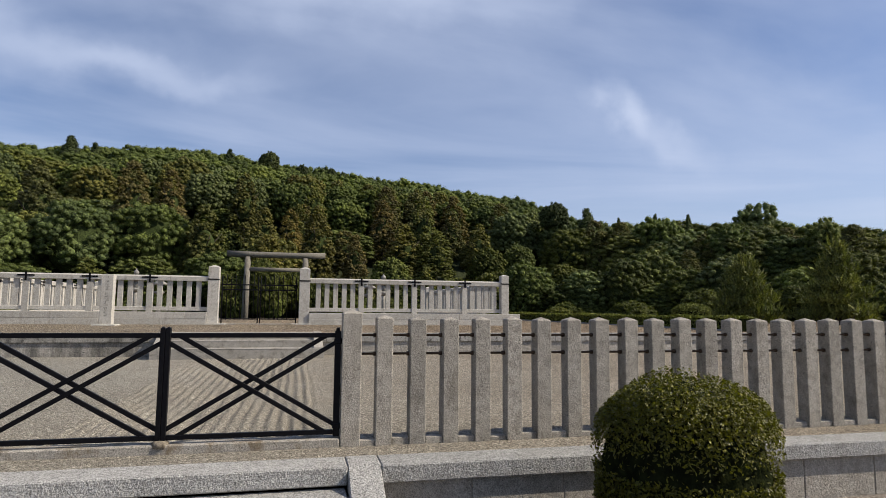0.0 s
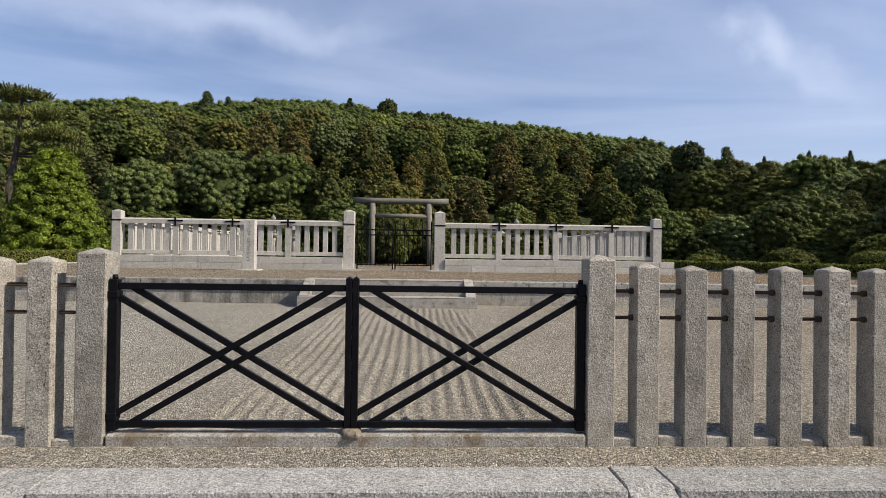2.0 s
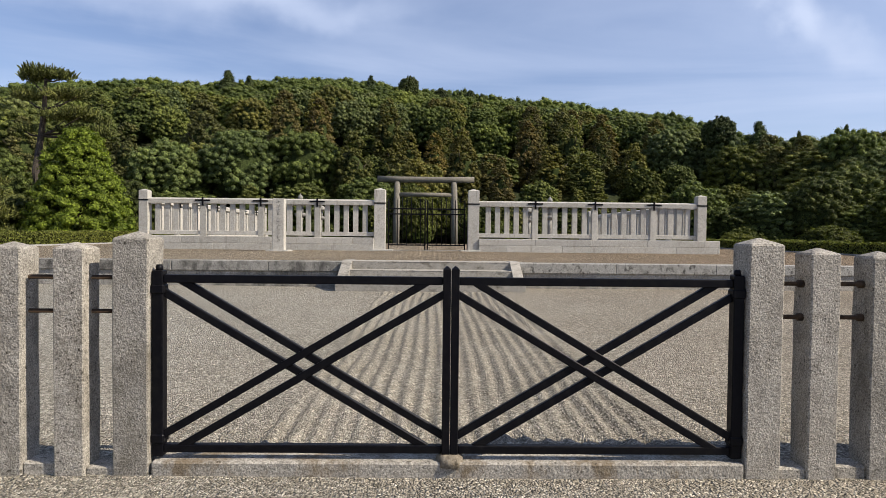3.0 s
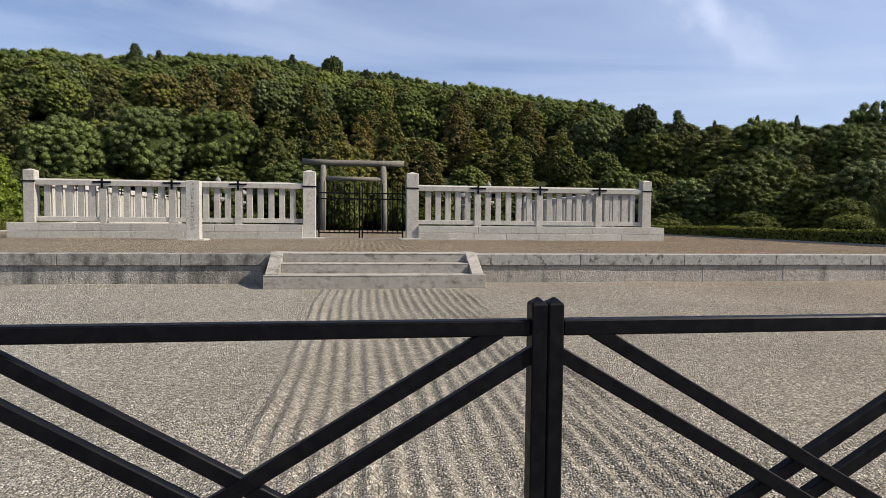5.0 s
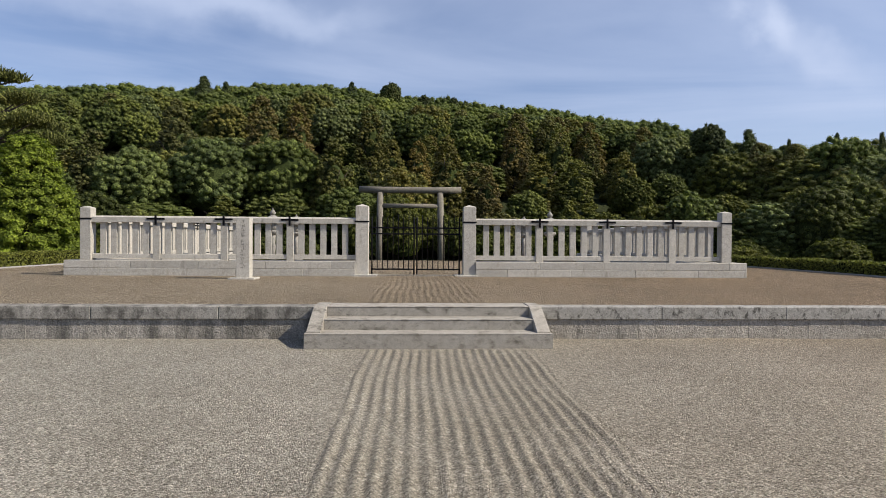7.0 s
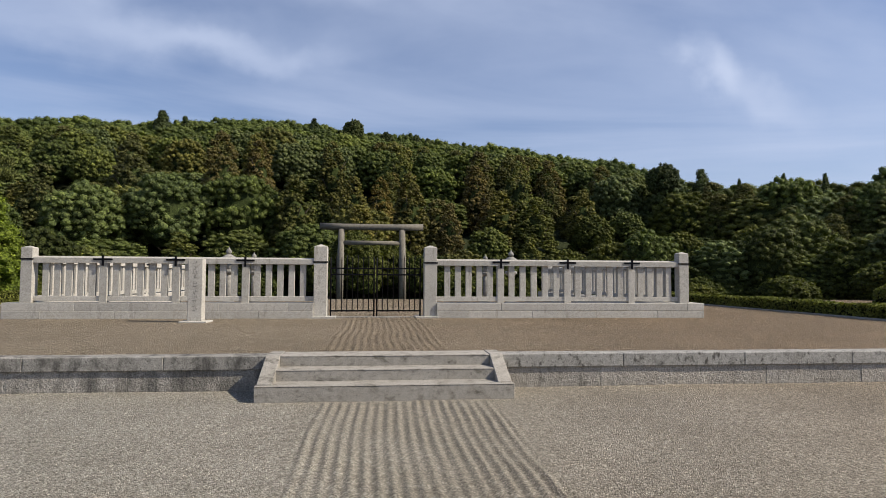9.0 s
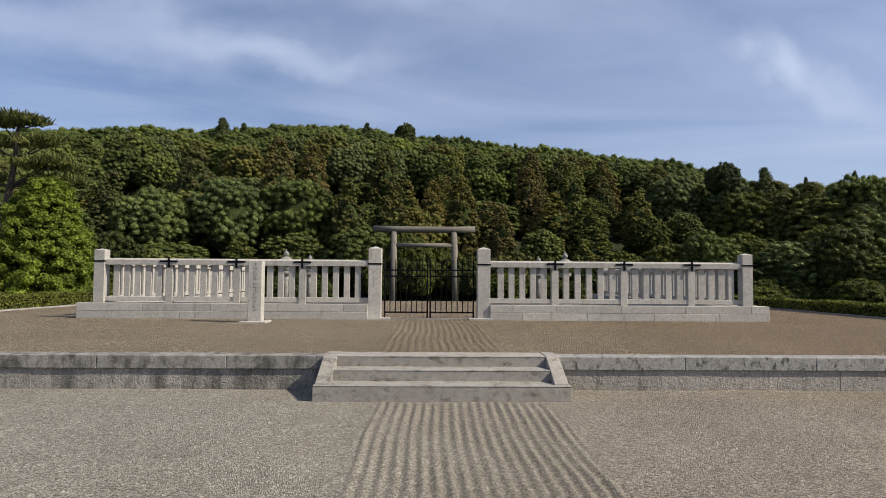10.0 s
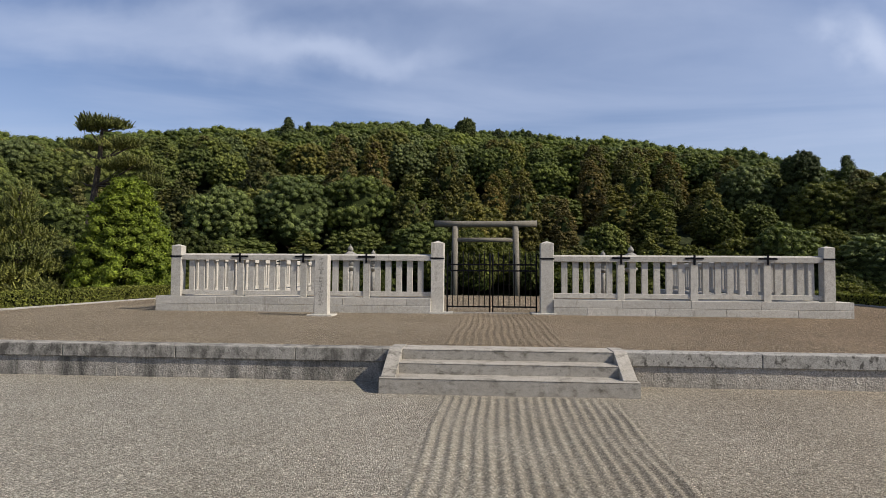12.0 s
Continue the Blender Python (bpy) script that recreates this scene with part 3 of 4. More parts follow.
sill = thing("threshold_stone", (-1.435, 0, 0), "long granite threshold below the gate with brown stains", "threshold", "", "structure")
part("sill", box(-1.431, 1.431, 0, 0.174, -0.05, 0.074, 0.01), SILL, sill)
part("stop_stone", tube([(0, 0.052, 0.052), (0, 0.052, 0.091), (0, 0.052, 0.104)], [0.074, 0.065, 0.044], 12), STAINED, sill, "rust-stained round gate stop")


# ---- black gate leaves ----
def bar(p, q, w, d):
    """A straight square bar from p to q in the gate's plane: w across, d deep."""
    p, q = Vector(p), Vector(q)
    L = (q - p).length
    b = box(-L / 2, L / 2, -d / 2, d / 2, -w / 2, w / 2, 0.003)
    ang = math.atan2(q.z - p.z, q.x - p.x)
    bmesh.ops.rotate(b, verts=b.verts, cent=(0, 0, 0), matrix=Matrix.Rotation(-ang, 3, "Y"))
    bmesh.ops.translate(b, verts=b.verts, vec=(p + q) / 2)
    return b


def gate_leaf(hinge_x, mid_x, label):
    s = 1 if mid_x > hinge_x else -1
    g = thing("gate_leaf", (hinge_x, 0.052, 0), label, "gate", "pair of black gate leaves")
    w = abs(mid_x - hinge_x)
    zb, zt = 0.144, 0.966
    H, M = 0.026 * s, (w - 0.019) * s
    part("hinge_stile", box(*sorted((0, 0.052 * s)), -0.026, 0.026, 0.087, 0.987, 0.004), IRON, g)
    part("hinge_cap", tube([(H, 0, 0.983), (H, 0, 1.014)], [0.019, 0.014], 10), IRON, g)
    part("meeting_stile", picket_bar(M, zt), IRON, g)
    part("top_rail", box(*sorted((0.052 * s, M - 0.019 * s)), -0.019, 0.019, zt - 0.039, zt, 0.004), IRON, g)
    part("bottom_rail", box(*sorted((0.052 * s, M - 0.019 * s)), -0.019, 0.019, zb - 0.039, zb, 0.004), IRON, g)
    x0, x1 = 0.052 * s, M - 0.019 * s
    dx = 0.1 * s
    dz = 0.048
    lo, hi = zb, zt - 0.039
    for y, a, b in ((0.005, (x0, hi - dz), (x1 - dx, lo)), (0.005, (x0 + dx, hi), (x1, lo + dz)), (-0.005, (x0, lo + dz), (x1 - dx, hi)), (-0.005, (x0 + dx, lo), (x1, hi - dz))):
        ex, ez = (b[0] - a[0]) * 0.02, (b[1] - a[1]) * 0.02
        part("brace", bar((a[0] - ex, y, a[1] - ez), (b[0] + ex, y, b[1] + ez), 0.037, 0.026), IRON, g)
    for z in (0.896, 0.174):
        part("hinge_band", box(*sorted((-0.006 * s, 0.058 * s)), -0.032, 0.032, z - 0.022, z + 0.022, 0.006), IRON, g)
        part("hinge", box(*sorted((-0.039 * s, 0.009 * s)), -0.017, 0.022, z - 0.026, z + 0.026, 0.004), IRON, g)
    return g


def picket_bar(x, zt):
    bm = box(x - 0.019, x + 0.019, -0.026, 0.026, 0.087, 1.005, 0.0)
    top = max(bm.faces, key=lambda f: f.calc_center_median().z)
    r = bmesh.ops.poke(bm, faces=[top])
    r["verts"][0].co.z += 0.017
    bmesh.ops.bevel(bm, geom=list(bm.edges), offset=0.003, segments=1, affect="EDGES")
    return bm


gate_leaf(-2.871, -1.437, "black painted iron gate leaf with doubled crossed braces, closed")
gate_leaf(-0.009, -1.434, "black painted iron gate leaf with doubled crossed braces, closed")

# ---- terrace wall and stairs ----
twall = thing("wall_terrace", (0, 9.422, 0), "low stained stone retaining wall with lichened coping stones", "retaining wall", "", "structure")
AT = (0, 9.422, 0)


def wall_run(x0, x1, seed, cope, face):
    r = np.random.default_rng(seed)
    x = x0
    while x < x1 - 0.2:
        L = min(r.uniform(1.85, 2.05), x1 - x)
        part("coping_stone", local(box(x, x + L - 0.006, 9.335, 9.683, 0.396, 0.6, 0.01), AT), cope, twall)
        x += L
    x = x0
    while x < x1 - 0.05:
        L = min(r.uniform(0.75, 1.0), x1 - x)
        part("wall_stone", local(box(x, x + L - 0.002, 9.372 + r.uniform(-0.004, 0.004), 9.64, -0.1, 0.394, 0.002), AT), face, twall)
        x += L


wall_run(0.209, 30, 1, COPING, WALLST)
wall_run(-30 + 0.1, -3.358, 2, COPING_DARK, WALL_DARK)

flight = thing("terrace_steps", (-1.575, 8.422, 0.044), "three broad stone steps with sloping cheek stones up to the terrace", "steps", "", "structure")
AT = (-1.575, 8.422, 0.044)
part("bottom_step", local(box(-3.358, 0.204, 8.446, 9.248, -0.1, 0.29, 0.005), AT), STEP, flight)
part("tread", local(box(-3.358, 0.204, 8.442, 9.248, 0.291, 0.308, 0.006), AT), STEP, flight)
for name, y0, y1, z1 in (("middle_step", 8.82, 9.292, 0.466), ("top_step", 9.17, 9.683, 0.62)):
    part(name, local(box(-3.132, -0.017, y0 + 0.004, y1, 0.261, z1 - 0.018, 0.005), AT), STEP, flight)
    part("tread", local(box(-3.132, -0.017, y0, y1, z1 - 0.017, z1, 0.006), AT), STEP, flight)
for x0, x1 in ((-3.34, -3.132), (-0.017, 0.18)):
    part("cheek_stone", local(cheek(x0, x1, 9.2, 8.52, 0.63, 0.325, 0.3, 0.48), AT), STEP, flight)

# ---- inner stone fence ----
Y0 = 18.166


def pillar(name, x, y, w, z0, h, mat, owner, peak=0.05):
    bm = box(-w / 2, w / 2, 0, w, 0, h, 0)
    top = max(bm.faces, key=lambda f: f.calc_center_median().z)
    r = bmesh.ops.poke(bm, faces=[top])
    r["verts"][0].co.z += peak
    bmesh.ops.bevel(bm, geom=list(bm.edges), offset=0.01, segments=1, affect="EDGES")
    ob = part(name, bm, mat, owner)
    ob.location = (x, y, z0)
    return ob


PICK2 = mesh_of("picket", box(-0.087, 0.087, -0.052, 0.052, 1.131, 2.175, 0.008), PALE)
POST2 = mesh_of("post", box(-0.104, 0.104, -0.087, 0.087, 1.009, 2.14, 0.008), PALE)


def clamp(x, y):
    bm = box(x - 0.261, x + 0.261, y - 0.01, y + 0.01, 2.21, 2.262, 0.003)
    box(x - 0.03, x + 0.03, y - 0.016, y + 0.01, 2.053, 2.349, 0.003, bm)
    return bm


def balustrade(name, label, origin, turn, runs, post_at, end_caps, plinth_ext):
    """A fence on a two-course plinth along its own x axis: runs (x0, x1), posts at post_at with five pickets between."""
    ob = thing(name, origin, label, "fence", "stone fences round the torii court")
    ob.rotation_euler = (0, 0, turn)
    x0, x1 = runs
    lo, hi = x0 - plinth_ext[0], x1 + plinth_ext[1]
    r = np.random.default_rng(int(abs(x0) * 10) + 3)
    for za, zb, first in ((0.479, 0.783, 0.55), (0.785, 1.014, 0.0)):
        x = lo
        k = 0
        while x < hi - 0.05:
            L = (1.95 if k or not first else 1.0) + r.uniform(-0.05, 0.05)
            e = min(x + L, hi)
            if hi - e < 0.5:
                e = hi
            part("plinth_stone", box(x, e - 0.004, -0.174, 0.652, za, zb, 0.01), PALE, ob)
            x = e
            k += 1
    rail = box(x0, x1, -0.078, 0.131, 2.131, 2.323, 0.0)
    for v in rail.verts:
        if v.co.z > 2.262:
            v.co.z -= 0.048
    top = max(rail.faces, key=lambda f: f.calc_center_median().z)
    bmesh.ops.subdivide_edges(rail, edges=[e for e in top.edges if abs(e.verts[0].co.x - e.verts[1].co.x) < 0.01], cuts=1)
    for v in rail.verts:
        if v.co.z > 2.262 and abs(v.co.y - 0.026) < 0.01:
            v.co.z += 0.048
    part("top_rail", rail, PALE, ob)
    part("bottom_rail", box(x0, x1, -0.017, 0.104, 1.061, 1.201, 0.01), PALE, ob)
    marks = [x0] + list(post_at) + [x1]
    for p in post_at:
        piece("post", POST2, ob, (p, 0.044, 0))
        part("iron_clamp", clamp(p, -0.087), IRON, ob, "black iron cross clamp")
    for a, b in zip(marks, marks[1:]):
        n = max(2, round((b - a) / 0.335))
        for i in range(1, n):
            piece("picket", PICK2, ob, (a + (b - a) * i / n, 0.044, 0))
    for x, z_top in end_caps:
        pillar("end_post", x, -0.105, 0.31, 1.009, 1.549, PALE, ob)
        part("iron_band", box(x - 0.18, x + 0.18, -0.118, -0.1, 2.21, 2.253, 0.003), IRON, ob)
    return ob


balustrade("stone_fence", "pale granite fence on a plinth, square pickets and iron clamps", (0, Y0, 0), 0, (0.022, 7.592), (1.966, 4.037, 6.073), [(7.743, 1)], (0.0, 0.76))
balustrade("stone_fence", "pale granite fence on a plinth, square pickets and iron clamps", (0, Y0, 0), 0, (-11.298, -3.578), (-9.439, -7.465, -5.533), [(-11.449, 1)], (0.739, 0))
# side fences that run back from the front corners
balustrade("side_fence", "pale granite side fence running back towards the torii", (-11.354, Y0, 0), math.pi / 2, (0.522, 14.355), (2.523, 4.524, 6.525, 8.526, 10.527, 12.528), [(14.355, 1)], (-0.131, 0.261))
balustrade("side_fence", "pale granite side fence running back towards the torii", (7.656, Y0, 0), math.pi / 2, (0.522, 14.355), (2.523, 4.524, 6.525, 8.526, 10.527, 12.528), [(14.355, 1)], (-0.131, 0.261))

for x in (-3.393, -0.163):
    gp = thing("gate_pillar", (x, Y0, TOP), "tall square granite gate pillar on a flat footing", "pillar", "pair of gate pillars")
    pillar("shaft", 0, -0.104, 0.38, 0, 2.1, PALE, gp, 0.07)
    inward = 1 if x < -1.74 else -1
    part("footing", box(*sorted((-0.235 * inward, 0.452 * inward)), -0.261, 0.392, -0.05, 0.052, 0.008), PALE, gp)
    part("iron_band", box(*sorted((-0.21, 0.21)), -0.117, -0.1, 1.618, 1.662, 0.003), IRON, gp)


def bar_gate(x0, x1, label):
    g = thing("bar_gate", ((x0 + x1) / 2, Y0 + 0.104, TOP), label, "gate", "pair of iron bar gates")
    a, b = x0 - (x0 + x1) / 2, x1 - (x0 + x1) / 2
    for z, hh in ((0.209, 0.044), (1.279, 0.044), (1.462, 0.044)):
        part("rail", box(a, b, -0.017, 0.017, z - hh / 2, z + hh / 2, 0.003), IRON, g)
    n = 8
    for i in range(n + 1):
        x = a + 0.026 + (b - a - 0.052) * i / n
        edge = i in (0, n)
        r = 0.023 if edge else 0.014
        part("stile" if edge else "bar", tube([(x, 0, 0.026 if edge else 0.174), (x, 0, 1.74 + (0.052 if i % 2 else 0)), (x, 0, 1.81 + (0.052 if i % 2 else 0))], [r, r, 0.003], 6), IRON, g)
    return g


bar_gate(-3.132, -1.81, "black iron gate leaf of upright pointed bars, closed")
bar_gate(-1.775, -0.435, "black iron gate leaf of upright pointed bars, closed")
part("track", box(-1.305, 1.305, 0, 0.104, -0.05, 0.044, 0.005), STEP, thing("gate_sill", (-1.792, Y0, TOP), "flat stone sill under the iron gates", "sill", "", "structure"))

# ---- torii ----
torii = thing("torii", (-2.24, 48.0, -0.43), "weathered plain grey torii of round logs", "torii")
for k in (-1, 1):
    part("column", tube([(2.45 * k, 0, -0.1), (2.42 * k, 0, 2.8), (2.36 * k, 0, 5.9)], [0.275, 0.26, 0.24], 20), TORII, torii)
part("tie_beam", tube([(-2.4, 0, 4.84), (2.4, 0, 4.84)], [0.175] * 2, 14), TORII, torii)
part("lintel", tube([(-4.02, 0, 6.11), (-2.0, 0, 6.08), (2.0, 0, 6.08), (4.02, 0, 6.11)], [0.265, 0.25, 0.25, 0.265], 20), TORII, torii)

# ---- stone lanterns ----
def lantern():
    ob = thing("stone_lantern", (0, 0, 0), "pale granite lantern with a curved roof and onion finial", "lantern", "four lanterns of the court")
    part("base", lathe([(0.313, -0.05), (0.313, 0.131), (0.209, 0.244)], 6), LANTERN, ob)
    part("shaft", lathe([(0.113, 0.244), (0.1, 0.609), (0.117, 0.783), (0.1, 0.957), (0.113, 1.262)], 14), LANTERN, ob)
    part("platform", lathe([(0.122, 1.262), (0.252, 1.375), (0.252, 1.453), (0.174, 1.47)], 6), LANTERN, ob)
    part("light_box", lathe([(0.139, 1.47), (0.139, 1.775)], 6), LANTERN, ob)
    part("roof", lathe([(0.139, 1.775), (0.374, 1.801), (0.392, 1.862), (0.209, 1.984), (0.096, 2.053)], 6), LANTERN, ob)
    part("finial", lathe([(0.061, 2.053), (0.113, 2.114), (0.117, 2.175), (0.07, 2.245), (0.026, 2.288), (0.01, 2.349)], 12), LANTERN, ob)
    return ob


L0 = lantern()
L0.location = (-7.482, 24.36, TOP)
for x, y in ((3.654, 24.36), (-7.612, 29.841), (3.567, 29.841)):
    copy_thing(L0, pose(x, y, TOP))

# ---- inscribed stone marker ----
marker = thing("stone_marker", (-6.455, 16.469, TOP), "square granite marker post with a worn carved column of writing", "marker stone")
part("shaft", box(-0.183, 0.183, 0, 0.313, 0, 1.67, 0.012), PALE, marker)
part("footing", box(-0.348, 0.348, -0.174, 0.479, -0.05, 0.044, 0.01), PALE, marker)
bm = bmesh.new()
r = random.Random(5)
for i in range(13):
    z = 1.549 - i * 0.1
    for k in range(4):
        cx, cz = r.uniform(-0.045, 0.045), z + r.uniform(-0.035, 0.035)
        if k % 2:
            box(cx - 0.035, cx + 0.035, -0.002, 0.004, cz - 0.006, cz + 0.006, 0, bm)
        else:
            box(cx - 0.007, cx + 0.007, -0.002, 0.004, cz - 0.03, cz + 0.03, 0, bm)
tagged(part("carving", bm, INK, marker, "worn carved strokes of a vertical inscription"), kind="stuff")


# ---- clipped shrub by the approach ----
def shrub(name, at, w, h, n, size, label, mat, seed, cyl=0.45):
    """A clipped dome: leaves over a straight-sided, round-topped body with a heart coloured dark as shade."""
    ob = thing(name, at, label, "shrub")
    g = np.random.default_rng(seed)
    d = ball_dirs(n, g)
    zc = h * cyl
    side = g.uniform(0, 1, n) < cyl
    flat = d.copy()
    flat[:, 2] = 0
    flat /= np.linalg.norm(flat, axis=1, keepdims=True) + 1e-9
    phi = np.arccos(g.uniform(0, 1, n)) * 0.6 + g.uniform(0, math.pi / 2, n) * 0.4
    rad = np.sin(phi) ** 0.78
    p = flat * (w / 2 * rad)[:, None]
    p[:, 2] = zc + (h - zc) * np.cos(phi) ** 0.78
    low = flat * w / 2
    low[:, 2] = g.uniform(0.02, 1, n) * zc
    pos = np.where(side[:, None], low, p)
    nrm = np.where(side[:, None], flat, flat * np.sin(phi)[:, None] + np.array([0, 0, 1]) * np.cos(phi)[:, None])
    lump = 1 + 0.03 * np.sin(pos[:, 0] * 9 / w + 1) * np.sin(pos[:, 1] * 8 / w) + 0.02 * np.sin(pos[:, 2] * 12 / h)
    pos = pos * (lump * g.uniform(0.93, 1.02, n))[:, None]
    me = quads_mesh("leaves", leaf_quads(pos, nrm, size, g, 0.5, 0.75), mat)
    lv = new("leaves", me)
    lv.parent = ob
    # solid filler behind the leaves; its near-black colour paints the shade between them
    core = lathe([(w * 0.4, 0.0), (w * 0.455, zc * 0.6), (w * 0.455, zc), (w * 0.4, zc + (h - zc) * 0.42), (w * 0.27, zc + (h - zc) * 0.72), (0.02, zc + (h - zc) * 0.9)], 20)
    part("twig_core", core, HEART, ob, "solid core of the shrub, coloured dark as the shade between leaves")
    return ob


shrub("clipped_shrub", (2.25, -1.549, LOW), 1.209, 1.25, 30000, 0.0155, "dense clipped dome of small glossy dark green leaves", LEAF_SHRUB, 2, 0.5)


# ---- hedges on the terrace ----
def hedge(at, length, w, h, n, seed):
    ob = thing("hedge", at, "low square clipped hedge along the terrace edge", "hedge", "terrace hedges")
    g = np.random.default_rng(seed)
    f = g.uniform(0, 1, n)
    y = g.uniform(0, length, n)
    x = np.where(f < 0.4, g.uniform(-w / 2, w / 2, n), np.where(f < 0.7, -w / 2, w / 2))
    z = np.where(f < 0.4, h, g.uniform(0.02, h, n)) + 0.025 * np.sin(y * 2.3) + 0.02 * np.sin(y * 0.7)
    nr = np.stack([np.where(f < 0.4, 0, np.sign(x)), np.zeros(n), np.where(f < 0.4, 1.0, 0.2)], 1)
    lv = new("leaves", quads_mesh("leaves", leaf_quads(np.stack([x, y, z], 1) + g.normal(0, 0.015, (n, 3)), nr, 0.045, g, 0.55, 0.7), LEAF_HEDGE))
    lv.parent = ob
    # plain box under the leaves, its darkness painted in place of inner shade
    part("twig_core", box(-w / 2 + 0.04, w / 2 - 0.04, 0, length, 0, h - 0.04), HEART, ob, "solid core of the hedge, coloured dark as the shade between leaves")
    return ob


hedge((-16.791, 13.05, TOP), 26, 0.7, 0.522, 26000, 1)
hedge((13.572, 11.31, TOP), 30, 0.7, 0.435, 26000, 2)
for x in (-16.356, 13.137):
    part("kerb", box(-0.06, 0.06, 0, 28, -0.1, 0.05, 0.008), KERB, thing("kerb", (x, 11.31, TOP), "narrow pale kerb along the hedge", "kerb", "", "structure"))

# ---- hill and woods ----
CREST = [(-60, 9.8), (-40.8, 10.6), (-39.4, 10.8), (-37.7, 10.3), (-36, 10.5), (-34.9, 11.1), (-32, 11.8), (-29, 12.1), (-27.2, 12.3), (-23.4, 13.0), (-21, 12.9), (-17, 13.4), (-13.9, 13.8), (-11.3, 14.0), (-7.8, 14.2), (-4.3, 13.8), (-1.1, 13.5), (1.5, 13.3), (6.7, 12.5), (10.3, 12.5), (13.7, 11.9), (16.6, 11.3), (18.9, 11.2), (21.9, 10.5), (24.4, 9.7), (27, 8.6), (30.7, 8.1), (37.3, 7.9), (40.1, 7.6), (48.4, 7.2), (52.5, 6.4), (70, 6.2)]
EYE_X, EYE_Z = -1.6, 1.65
BANK = -0.35


def canopy(az):
    a = np.array(CREST)
    return np.interp(az, a[:, 0], a[:, 1])


def crest_r(az):
    return np.interp(az, [-60, 18, 28, 70], [122, 122, 90, 84])


def hill_z(X, Y):
    r = np.hypot(X - EYE_X, Y)
    az = np.degrees(np.arctan2(X - EYE_X, Y))
    rc = crest_r(az)
    peak = np.tan(np.radians(canopy(az))) * rc + EYE_Z - 9.4
    s = np.clip((r - 54) / (rc - 54), 0, 1)
    return BANK + np.maximum(0, peak - BANK) * (1 - (1 - s) ** 1.2) - 0.08 * np.clip(r - rc, 0, 60) + 0.12 * np.sin(X * 0.21) * np.sin(Y * 0.17)


grid("hill", steps(-170, 200, 4), steps(33.06, 210, 4), hill_z, FOREST_FLOOR, "dark leafy floor of the wooded hill", "hill")


def lobed(rng, heads, tufts=30, small=(0.24, 0.36)):
    """Leaf clumps over the outer side of rounded boughs (centre, radius, way out)."""
    out = []
    for c, r, q in heads:
        d = ball_dirs(tufts * 4, rng)
        kept = []
        for p in d:
            if p @ q > -0.3 and p[2] > -0.75 and all(p @ k < 0.83 for k in kept):
                kept.append(p)
        for p in kept:
            out.append((tuple(c + p * r * np.array([1, 1, 0.85]) * rng.uniform(0.8, 1.02)), r * rng.uniform(*small)))
    return out


def dome_clumps(rng, w, h, low=-0.55, gap=0.44, small=(0.28, 0.42), flat=1.0):
    """Boughs that close up to an uneven dome, with creases between them."""
    axes = np.array([w / 2, w / 2, h * 0.47 * flat])
    mid = np.array([0, 0, h * 0.52])
    dirs = [np.array([0.1, 0, 0.99])]
    for q in ball_dirs(260, rng):
        if q[2] > low and min(np.linalg.norm(q - p) for p in dirs) > gap:
            dirs.append(q)
    return lobed(rng, [(mid + q * axes * rng.uniform(0.7, 0.8), w * rng.uniform(0.13, 0.175), q) for q in dirs], 30, small)


def column_clumps(rng, w, h):
    """A tall cedar: tiers of short drooping boughs round a stem, narrowing to a blunt top."""
    heads = []
    z, k = 0.1 * h, 0
    while z < 0.93 * h:
        u = z / h
        env = min(1.0, 1.3 * (1 - u) ** 0.55)
        n = max(2, round(5 * env))
        for i in range(n):
            a = (i + 0.5 * (k % 2) + rng.uniform(-0.2, 0.2)) * math.tau / n
            rr = w / 2 * env * rng.uniform(0.5, 0.74)
            q = np.array([math.cos(a), math.sin(a), 0.35])
            heads.append((np.array([rr * math.cos(a), rr * math.sin(a), z + rng.uniform(-0.25, 0.25)]), w * rng.uniform(0.12, 0.17) * (0.55 + 0.45 * env), q / np.linalg.norm(q)))
        z += w * 0.2
        k += 1
    heads.append((np.array([0, 0, 0.93 * h]), w * 0.13, np.array([0, 0, 1.0])))
    return lobed(rng, heads, 18, (0.28, 0.46))


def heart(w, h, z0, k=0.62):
    """The mass inside a crown, ten-sided; its dark colour stands for the shade in there."""
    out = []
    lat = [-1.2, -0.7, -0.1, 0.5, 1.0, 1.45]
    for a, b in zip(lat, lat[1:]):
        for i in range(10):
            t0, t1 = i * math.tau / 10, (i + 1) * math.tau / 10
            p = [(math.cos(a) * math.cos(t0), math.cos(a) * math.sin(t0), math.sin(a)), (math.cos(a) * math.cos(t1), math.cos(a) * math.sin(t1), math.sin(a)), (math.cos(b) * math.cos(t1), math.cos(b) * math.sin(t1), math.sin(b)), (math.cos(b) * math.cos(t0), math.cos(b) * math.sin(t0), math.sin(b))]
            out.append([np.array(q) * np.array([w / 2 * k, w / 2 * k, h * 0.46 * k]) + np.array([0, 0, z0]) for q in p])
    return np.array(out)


SIZE = {}


